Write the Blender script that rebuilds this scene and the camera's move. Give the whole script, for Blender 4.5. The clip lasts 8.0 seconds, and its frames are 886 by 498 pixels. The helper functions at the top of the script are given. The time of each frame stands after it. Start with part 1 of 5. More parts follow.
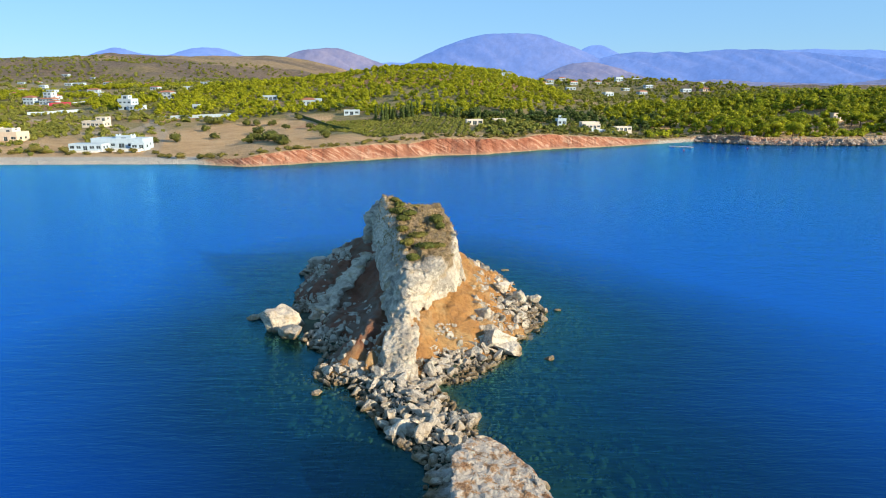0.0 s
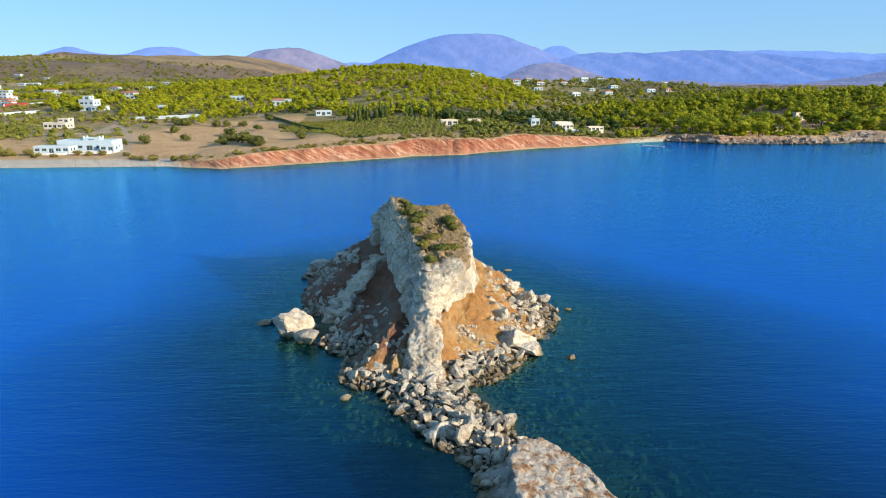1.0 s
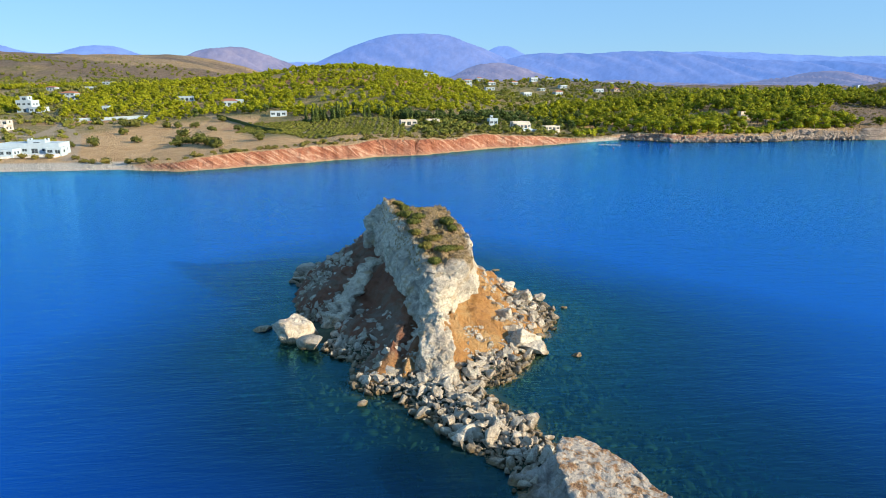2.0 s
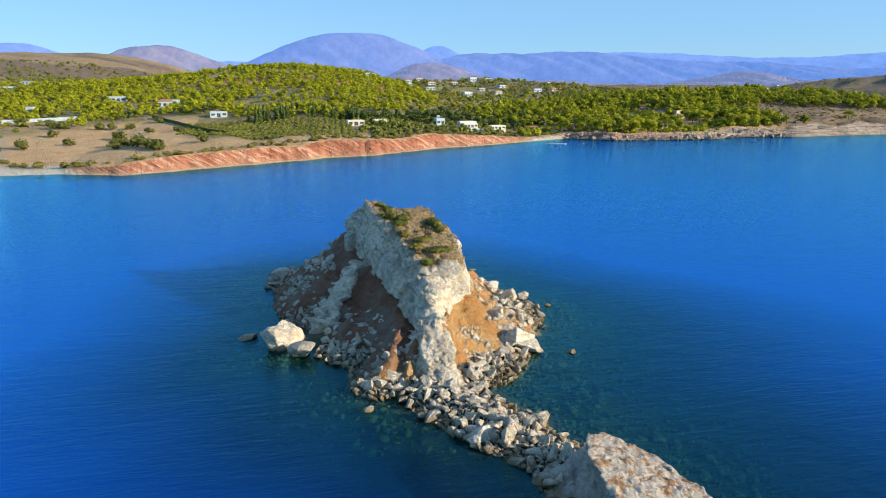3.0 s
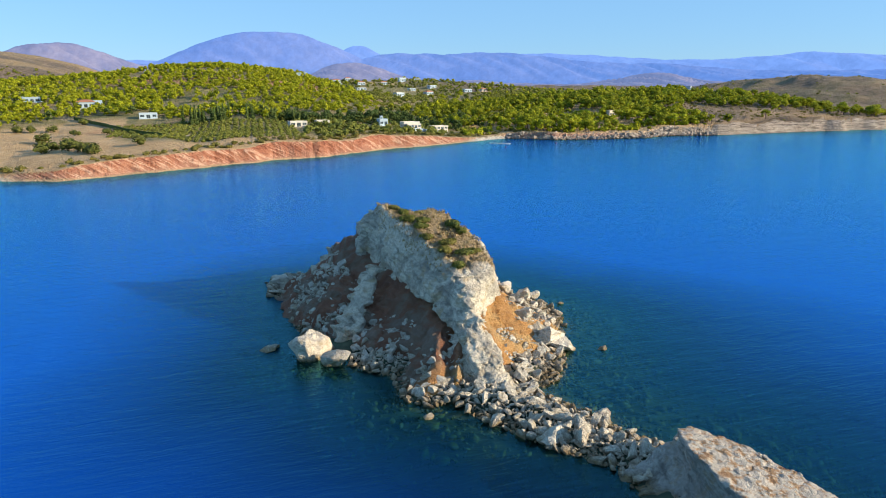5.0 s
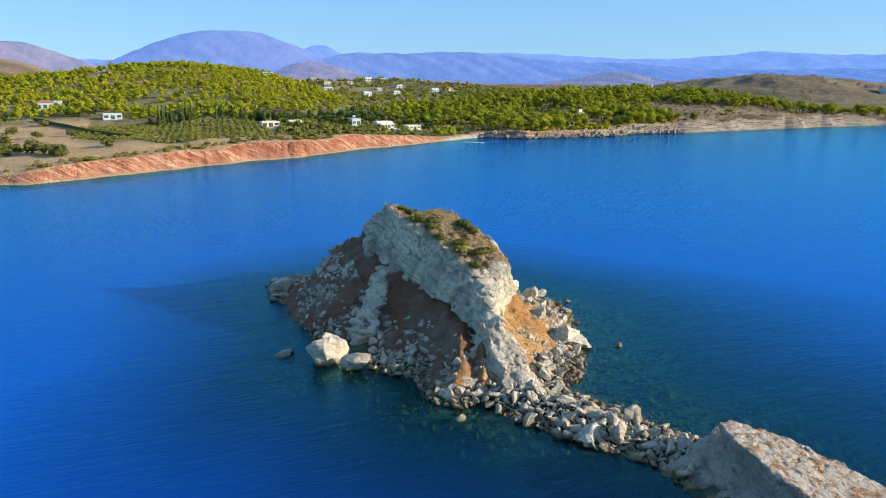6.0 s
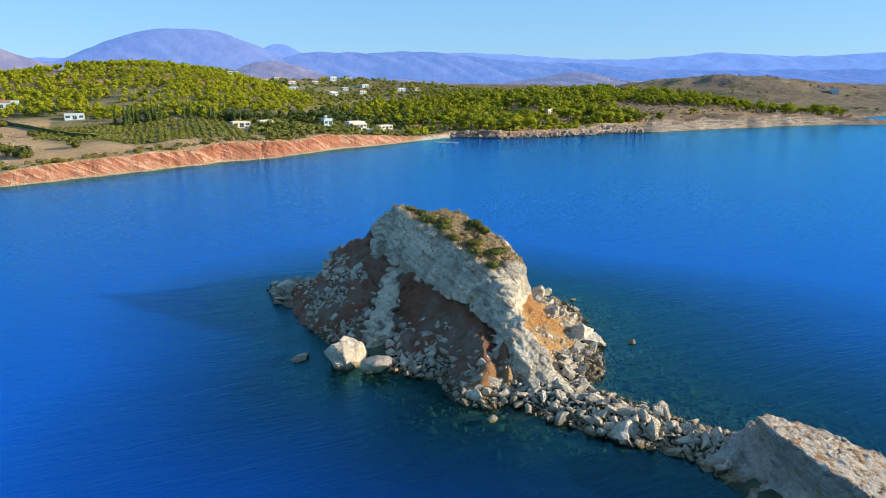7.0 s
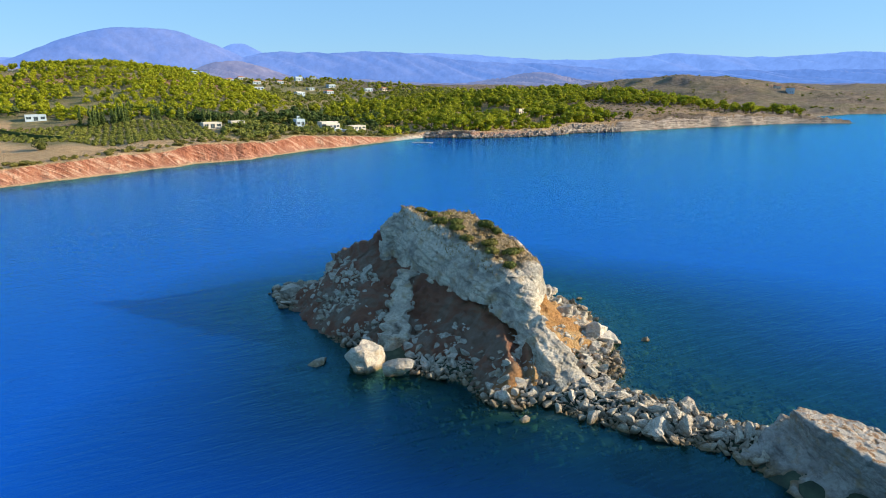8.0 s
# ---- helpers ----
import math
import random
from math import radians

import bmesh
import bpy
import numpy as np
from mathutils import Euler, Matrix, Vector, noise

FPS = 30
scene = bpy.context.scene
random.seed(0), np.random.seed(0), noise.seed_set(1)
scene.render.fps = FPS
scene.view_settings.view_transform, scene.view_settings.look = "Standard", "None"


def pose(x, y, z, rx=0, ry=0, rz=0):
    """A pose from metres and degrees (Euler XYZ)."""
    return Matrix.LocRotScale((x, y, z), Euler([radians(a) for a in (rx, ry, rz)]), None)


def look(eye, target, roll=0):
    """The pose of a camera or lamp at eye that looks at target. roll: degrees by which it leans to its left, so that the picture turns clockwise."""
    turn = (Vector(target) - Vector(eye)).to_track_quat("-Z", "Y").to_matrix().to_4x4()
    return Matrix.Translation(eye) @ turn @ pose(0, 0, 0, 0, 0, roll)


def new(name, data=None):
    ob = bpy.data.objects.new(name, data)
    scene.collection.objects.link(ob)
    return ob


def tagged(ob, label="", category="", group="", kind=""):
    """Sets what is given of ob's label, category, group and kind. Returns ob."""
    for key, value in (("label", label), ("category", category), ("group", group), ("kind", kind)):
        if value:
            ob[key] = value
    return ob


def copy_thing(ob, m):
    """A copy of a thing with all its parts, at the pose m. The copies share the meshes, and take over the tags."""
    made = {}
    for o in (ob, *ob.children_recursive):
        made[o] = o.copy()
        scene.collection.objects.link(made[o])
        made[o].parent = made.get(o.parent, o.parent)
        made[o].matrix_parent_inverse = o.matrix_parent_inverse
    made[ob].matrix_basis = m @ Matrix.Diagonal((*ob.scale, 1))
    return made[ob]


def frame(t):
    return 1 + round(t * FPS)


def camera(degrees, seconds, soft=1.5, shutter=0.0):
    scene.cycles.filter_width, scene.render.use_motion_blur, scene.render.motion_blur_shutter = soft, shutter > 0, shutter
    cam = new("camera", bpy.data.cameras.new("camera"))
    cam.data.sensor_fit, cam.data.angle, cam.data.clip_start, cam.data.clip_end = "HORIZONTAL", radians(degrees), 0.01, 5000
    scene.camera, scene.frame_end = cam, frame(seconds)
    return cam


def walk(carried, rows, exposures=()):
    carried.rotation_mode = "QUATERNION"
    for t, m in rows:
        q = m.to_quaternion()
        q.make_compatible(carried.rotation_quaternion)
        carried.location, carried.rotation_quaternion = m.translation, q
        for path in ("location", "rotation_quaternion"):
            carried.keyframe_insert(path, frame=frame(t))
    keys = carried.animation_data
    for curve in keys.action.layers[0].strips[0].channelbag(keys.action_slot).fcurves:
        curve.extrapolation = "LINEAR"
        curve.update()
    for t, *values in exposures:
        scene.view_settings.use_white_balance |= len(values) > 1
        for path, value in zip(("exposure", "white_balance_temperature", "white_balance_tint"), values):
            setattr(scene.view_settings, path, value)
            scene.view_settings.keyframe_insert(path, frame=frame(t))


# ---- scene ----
import itertools

cam = camera(68.4, 8.0, soft=1.0)
PATH = [
    (0, (0.006, -1.087, 24.684), (0.004, 0.853, 24.197), -0.2),
    (0.5, (-2.571, -0.945, 24.72), (-2.521, 0.994, 24.233), -0.2),
    (1, (-5.199, -0.843, 24.811), (-5.093, 1.094, 24.324), -0.2),
    (1.5, (-7.848, -0.566, 24.882), (-7.677, 1.366, 24.395), -0.2),
    (3, (-15.509, 1.192, 25.0), (-15.065, 3.08, 24.511), -0.2),
    (3.5, (-17.996, 1.97, 25.034), (-17.49, 3.842, 24.545), -0.2),
    (4, (-20.435, 2.87, 25.044), (-19.875, 4.726, 24.554), -0.2),
    (4.5, (-22.841, 3.799, 25.049), (-22.228, 5.638, 24.56), -0.1),
    (6, (-29.72, 6.959, 25.069), (-28.953, 8.74, 24.578), -0.2),
    (6.5, (-32.009, 8.122, 25.086), (-31.191, 9.88, 24.594), -0.1),
    (7, (-34.225, 9.35, 25.104), (-33.356, 11.083, 24.612), -0.1),
    (7.5, (-36.408, 10.641, 25.111), (-35.49, 12.348, 24.619), -0.1),
    (8, (-38.493, 12.002, 25.126), (-37.528, 13.684, 24.634), -0.1),
]
walk(cam, [(t, look(eye, target, roll)) for t, eye, target, roll in PATH])

# ---- light, sky ----
SUN_TO = Vector((0.83, -0.56, 0.0)).normalized()
SUN_EL = radians(18.0)
sun_data = bpy.data.lights.new("sun", "SUN")
sun_data.energy, sun_data.angle, sun_data.color = 5.0, radians(0.6), (1.0, 0.85, 0.62)
sun = new("sun", sun_data)
sun.matrix_world = look((60, -40, 60), Vector((60, -40, 60)) - Vector((SUN_TO.x * math.cos(SUN_EL), SUN_TO.y * math.cos(SUN_EL), math.sin(SUN_EL))))
world = bpy.data.worlds.new("world")
scene.world = world
world.use_nodes = True
wn = world.node_tree
wn.nodes.clear()
sky = wn.nodes.new("ShaderNodeTexSky")
sky.sky_type, sky.sun_disc = "NISHITA", False
sky.sun_elevation, sky.sun_rotation = SUN_EL, math.atan2(SUN_TO.x, SUN_TO.y)
sky.altitude, sky.air_density, sky.dust_density, sky.ozone_density = 0, 1.0, 0.0, 3.0
bg = wn.nodes.new("ShaderNodeBackground")
bg.inputs["Strength"].default_value = 0.093
wout = wn.nodes.new("ShaderNodeOutputWorld")
tint = wn.nodes.new("ShaderNodeMixRGB")
tint.blend_type = "MULTIPLY"
tint.inputs[0].default_value = 1.0
tint.inputs[2].default_value = (0.62, 0.80, 1.10, 1)
wn.links.new(sky.outputs[0], tint.inputs[1])
even = wn.nodes.new("ShaderNodeMixRGB")
even.inputs[0].default_value = 0.6
even.inputs[2].default_value = (1.9, 3.9, 6.2, 1)
wn.links.new(tint.outputs[0], even.inputs[1])
wn.links.new(even.outputs[0], bg.inputs[0])
wn.links.new(bg.outputs[0], wout.inputs[0])
scene.view_settings.exposure = 0.8


# ---- noise and small maths (numpy) ----
def lattice(ix, iy, iz):
    n = (ix * 374761393 + iy * 668265263 + iz * 2147483647).astype(np.uint32)
    n = (n ^ (n >> np.uint32(13))) * np.uint32(1274126177)
    n = (n ^ (n >> np.uint32(15))) * np.uint32(2246822519)
    return ((n ^ (n >> np.uint32(16))) & np.uint32(0xFFFF)).astype(np.float32) / 65535.0


def vnoise(x, y, z=0.0):
    x, y, z = np.broadcast_arrays(np.asarray(x, float), np.asarray(y, float), np.asarray(z, float))
    ix, iy, iz = np.floor(x).astype(np.int64), np.floor(y).astype(np.int64), np.floor(z).astype(np.int64)
    fx, fy, fz = x - ix, y - iy, z - iz
    fx, fy, fz = fx * fx * (3 - 2 * fx), fy * fy * (3 - 2 * fy), fz * fz * (3 - 2 * fz)

    def at(a, b, c):
        return lattice(ix + a, iy + b, iz + c)
    lo = (at(0, 0, 0) * (1 - fx) + at(1, 0, 0) * fx) * (1 - fy) + (at(0, 1, 0) * (1 - fx) + at(1, 1, 0) * fx) * fy
    hi = (at(0, 0, 1) * (1 - fx) + at(1, 0, 1) * fx) * (1 - fy) + (at(0, 1, 1) * (1 - fx) + at(1, 1, 1) * fx) * fy
    return (lo * (1 - fz) + hi * fz) * 2 - 1


def fbm(x, y, z=0.0, octaves=3):
    total, amp = 0.0, 0.55
    for i in range(octaves):
        k = 2.03 ** i
        total = total + amp * vnoise(x * k + 17.3 * i, y * k - 9.1 * i, z * k + 4.7 * i)
        amp *= 0.5
    return total


def smooth(a, b, v):
    t = np.clip((v - a) / (b - a), 0, 1)
    return t * t * (3 - 2 * t)


# ---- lie of the land ----
COAST = [(-4000, 240), (-900, 228), (-152, 219.6), (-85, 219.6), (-77, 216), (-64, 212), (-50, 217), (-37, 226), (-20, 236), (0, 250),
         (22, 260), (50, 280), (78, 293), (100, 305), (124, 318), (134, 310), (142, 302), (165, 297), (192, 294), (200, 299), (211, 299),
         (239, 290), (285, 289), (337, 288), (389, 282), (412, 266), (432, 259), (428, 275), (452, 316), (508, 332), (560, 338), (640, 312),
         (900, 290), (4800, 250)]
CLIFF_X = [-900, -88, -76, -56, -32, 0, 40, 75, 95, 116, 126, 140, 152, 200, 214, 245, 300, 360, 400, 430, 520]
CLIFF_H = [0.4, 0.4, 2.0, 3.8, 5.2, 6.2, 5.8, 4.2, 1.6, 1.0, 2.2, 3.0, 2.0, 2.4, 4.5, 4.8, 5.6, 5.0, 3.6, 1.2, 2.0]
# x, y, height, spread to -x, spread to +x, spread to -y, spread to +y
HILLS = [(-10, 575, 24, 140, 80, 105, 150), (345, 440, 9.5, 120, 65, 70, 120), (185, 790, 13, 110, 110, 90, 140), (450, 1000, 6, 250, 300, 140, 200),
         (735, 650, 25, 75, 80, 110, 150), (900, 720, 18, 70, 90, 110, 150), (-1050, 1700, 76, 430, 330, 420, 400), (-520, 1750, 48, 280, 220, 380, 400), (-600, 2350, 74, 200, 220, 350, 400),
         (-250, 900, 12, 250, 200, 200, 250)]


def shore(x, y):
    """Metres inland from the waterline (negative: out at sea)."""
    best = np.full(x.shape, 1e9)
    inside = np.zeros(x.shape, bool)
    for (ax, ay), (bx, by) in zip(COAST[:-1], COAST[1:]):
        dx, dy = bx - ax, by - ay
        t = np.clip(((x - ax) * dx + (y - ay) * dy) / (dx * dx + dy * dy), 0, 1)
        best = np.minimum(best, np.hypot(x - ax - t * dx, y - ay - t * dy))
        crosses = (ax > x) != (bx > x)
        inside ^= crosses & (y > ay + (x - ax) * dy / (dx if dx else 1e-9))
    return np.where(inside, best, -best)


REACH_AT = [-0.6, -0.2, 0.0, 0.19, 0.45, 0.61, 0.82, 1.0, 1.6]
REACH = [0.966, 0.962, 0.942, 0.930, 0.915, 0.920, 0.935, 0.942, 0.953]


def reach(x, y):
    return np.interp(x / np.maximum(y, 1.0), REACH_AT, REACH)


def sited(x, y):
    """From the plan of the coast to the world."""
    k = reach(x, y)
    return x * k, y * k


def planned(x, y):
    """From the world to the plan of the coast."""
    k = reach(x, y)
    return x / k, y / k


def land(x, y):
    """Height of the mainland in the world, and of its sea floor below zero."""
    x, y = planned(np.asarray(x, float), np.asarray(y, float))
    s = shore(x, y)
    high = np.interp(x, CLIFF_X, CLIFF_H)
    rough = np.clip(high / 6, 0.15, 1.2)
    s2 = s + rough * (4.2 * fbm(x / 13, y / 13, 3.1) + 4.4 * np.abs(fbm(x / 6.3 + 0.4 * y / 9, y / 17, 7.7, 3)) - 1.2)
    up = high * (0.86 + 0.18 * vnoise(x / 14, y / 30, 1.0))
    z = up * smooth(1.8, 2.3 + up * 0.26, s2) + np.clip(s2, 0, 3) * 0.16
    z = z + 0.022 * np.clip(s - 6, 0, 480)
    ins = smooth(5, 60, s)
    for hx, hy, h, wl, wr, wn_, wf in HILLS:
        wx, wy = np.where(x < hx, wl, wr), np.where(y < hy, wn_, wf)
        z = z + ins * h * np.exp(-0.5 * (((x - hx) / wx) ** 2 + ((y - hy) / wy) ** 2))
    far = smooth(300, 1500, s)
    z = z + ins * (0.35 * fbm(x / 12, y / 12, 2.0) + 1.6 * smooth(60, 200, s) * fbm(x / 70, y / 70, 5.0)) + far * (22 * fbm(x / 330, y / 330, 9.0, 4) - 16 * np.abs(fbm(x / 190, y / 190, 19.0, 3))) - smooth(480, 620, x) * ins * 9 * np.abs(fbm(x / 60, y / 60, 31.0, 3))
    z = z + smooth(205, 240, x) * smooth(1, 6, s) * smooth(40, 14, s) * (2.0 * fbm(x / 9, y / 4, 21.0) + 1.3 * np.abs(vnoise(x / 3.5, y / 1.8, 22.0)))
    return np.where(s2 < 0, np.maximum(-9, s2 * 0.22 - 0.05), z)


# ---- lie of the islet ----
def near_line(x, y, a, b):
    dx, dy = b[0] - a[0], b[1] - a[1]
    t = np.clip(((x - a[0]) * dx + (y - a[1]) * dy) / (dx * dx + dy * dy), 0, 1)
    return np.hypot(x - a[0] - t * dx, y - a[1] - t * dy), t


def islet_edge(x, y):
    """Metres outside the islet's waterline, roughly (negative: inside)."""
    def oval(cx, cy, a, b):
        k0 = np.hypot((x - cx) / a, (y - cy) / b) + 1e-6
        return k0 * (k0 - 1) / (np.hypot((x - cx) / a ** 2, (y - cy) / b ** 2) + 1e-6)
    d1 = oval(-4.5, 74, 12.5, 20)
    d2 = oval(-2.8, 59, 8.3, 9.5)
    d3 = near_line(x, y, (-4.6, 50.0), (-0.9, 42.5))[0] - 3.1
    d4 = near_line(x, y, (-0.9, 42.0), (2.6, 36.0))[0] - 2.3
    d8 = oval(2.5, 68, 8.0, 9.0)
    d9 = np.hypot(x + 8.0, y - 53.0) - 3.0
    d5 = near_line(x, y, (2.6, 33.0), (6.0, 20.0))[0] - 4.2
    d6 = np.hypot(x + 16.8, y - 63.2) - 1.2
    d7 = np.hypot(x + 15.0, y - 86.0) - 4.5
    return np.minimum.reduce([d1, d2, d3, d4, d5, d6, d7, d8, d9])


def floor_near(x, y):
    """Height of the rubble apron and of the sea floor round the islet."""
    d = islet_edge(x, y) + 1.3 * fbm(x / 5, y / 5, 1.5)
    out = np.clip(d, 0, None)
    steep = (1.0 + 1.2 * smooth(42, 105, y)) * (1 - 0.4 * smooth(1, 8, x) * smooth(105, 50, y))
    under = -steep * (0.15 * out + 0.006 * out * out)
    return np.where(d < 0, np.clip(-d, 0, 3.5) * 0.3, np.maximum(under, -11))


# ---- shared mesh makers ----
def mesh_from(name, verts, quads=None, tris=None, shade=False):
    """A mesh from numpy arrays of places, four-sided and three-sided faces."""
    me = bpy.data.meshes.new(name)
    verts = np.asarray(verts, np.float32)
    quads = np.zeros((0, 4), np.int32) if quads is None else np.asarray(quads, np.int32)
    tris = np.zeros((0, 3), np.int32) if tris is None else np.asarray(tris, np.int32)
    loops = np.concatenate([quads.ravel(), tris.ravel()]).astype(np.int32)
    starts = np.concatenate([np.arange(len(quads)) * 4, len(quads) * 4 + np.arange(len(tris)) * 3]).astype(np.int32)
    me.vertices.add(len(verts))
    me.vertices.foreach_set("co", verts.ravel())
    me.loops.add(len(loops))
    me.loops.foreach_set("vertex_index", loops)
    me.polygons.add(len(starts))
    me.polygons.foreach_set("loop_start", starts)
    me.polygons.foreach_set("use_smooth", np.full(len(starts), shade))
    me.update(calc_edges=True)
    me.validate()
    return me


def attribute(me, name, values):
    layer = me.attributes.new(name, "FLOAT", "POINT")
    layer.data.foreach_set("value", np.asarray(values, np.float32).ravel())


def grid_quads(rows, cols):
    i = (np.arange(rows - 1)[:, None] * cols + np.arange(cols - 1)[None]).ravel()
    return np.stack([i, i + 1, i + cols + 1, i + cols], 1)


def solid(field, lo, hi, step, relief):
    """Places and faces of the skin where field + relief turns from below zero (inside) to above."""
    axes = [np.arange(a, b + step, step) for a, b in zip(lo, hi)]
    gx, gy, gz = np.meshgrid(*axes, indexing="ij")
    f = field(gx, gy, gz).astype(np.float32)
    skin = np.abs(f) < 0.9
    f[skin] += relief(gx[skin], gy[skin], gz[skin])
    n = np.array(f.shape)
    inside = f < 0
    total = np.zeros(tuple(n - 1) + (3,), np.float32)
    count = np.zeros(tuple(n - 1), np.float32)
    for axis in range(3):
        a = [slice(None)] * 3
        b = [slice(None)] * 3
        a[axis], b[axis] = slice(0, -1), slice(1, None)
        fa, fb = f[tuple(a)], f[tuple(b)]
        cross = inside[tuple(a)] != inside[tuple(b)]
        t = np.where(cross, fa / np.where(cross, fa - fb, 1), 0)
        others = [k for k in range(3) if k != axis]
        for u in (0, 1):
            for v in (0, 1):
                cut = [slice(None)] * 3
                cut[others[0]] = slice(u, n[others[0]] - 1 + u)
                cut[others[1]] = slice(v, n[others[1]] - 1 + v)
                c, tt = cross[tuple(cut)], t[tuple(cut)]
                count += c
                total[..., axis] += np.where(c, tt, 0)
                total[..., others[0]] += c * u
                total[..., others[1]] += c * v
    used = count > 0
    index = -np.ones(count.shape, np.int64)
    index[used] = np.arange(used.sum())
    cells = np.argwhere(used)
    verts = (cells + total[used] / count[used][:, None]) * step + np.array(lo)
    faces = []
    for axis in range(3):
        a = [slice(1, -1)] * 3
        b = [slice(1, -1)] * 3
        a[axis], b[axis] = slice(0, -1), slice(1, None)
        ia, ib = inside[tuple(a)], inside[tuple(b)]
        u, v = (axis + 1) % 3, (axis + 2) % 3
        for flip, where in ((False, ia & ~ib), (True, ~ia & ib)):
            p = np.argwhere(where)
            off = np.ones(3, int)
            off[axis] = 0
            p = p + off
            quad = []
            for du, dv in ((-1, -1), (0, -1), (0, 0), (-1, 0)):
                q = p.copy()
                q[:, u] += du
                q[:, v] += dv
                quad.append(index[q[:, 0], q[:, 1], q[:, 2]])
            quad = np.stack(quad[::-1] if flip else quad, 1)
            faces.append(quad)
    faces = np.concatenate(faces)
    return verts, faces[(faces >= 0).all(1)]


# ---- materials ----
def material(name):
    m = bpy.data.materials.new(name)
    m.use_nodes = True
    return m, m.node_tree, m.node_tree.nodes["Principled BSDF"]


def node(tree, kind, inputs=None, **props):
    n = tree.nodes.new("ShaderNode" + kind)
    for key, value in props.items():
        setattr(n, key, value)
    for key, value in (inputs or {}).items():
        if isinstance(value, bpy.types.NodeSocket):
            tree.links.new(value, n.inputs[key])
        else:
            n.inputs[key].default_value = value
    return n


def coords(tree, scale=(1, 1, 1), turn=(0, 0, 0)):
    tc = node(tree, "TexCoord")
    mp = node(tree, "Mapping", {"Vector": tc.outputs["Object"], "Scale": scale, "Rotation": turn})
    return mp.outputs[0]


def noise_tex(tree, vec, scale, detail=4, rough=0.6, warp=0.0):
    return node(tree, "TexNoise", {"Vector": vec, "Scale": scale, "Detail": detail, "Roughness": rough, "Distortion": warp}).outputs["Fac"]


def ramp(tree, fac, stops):
    r = node(tree, "ValToRGB", {"Fac": fac})
    el = r.color_ramp.elements
    while len(el) < len(stops):
        el.new(0.5)
    for e, (pos, col) in zip(el, stops):
        e.position = pos
        e.color = (*col, 1) if len(col) == 3 else col
    return r.outputs["Color"]


def blend(tree, fac, a, b, how="MIX"):
    n = node(tree, "MixRGB", {"Fac": fac, "Color1": a if isinstance(a, bpy.types.NodeSocket) else (*a, 1), "Color2": b if isinstance(b, bpy.types.NodeSocket) else (*b, 1)}, blend_type=how)
    return n.outputs[0]


def maths(tree, how, a, b=0.0, clamp=False):
    return node(tree, "Math", {0: a, 1: b}, operation=how, use_clamp=clamp).outputs[0]


def attr(tree, name):
    return node(tree, "Attribute", attribute_name=name).outputs["Fac"]


def bump(tree, bsdf, height, strength, distance):
    b = node(tree, "Bump", {"Height": height, "Strength": strength, "Distance": distance})
    tree.links.new(b.outputs[0], bsdf.inputs["Normal"])
    return b


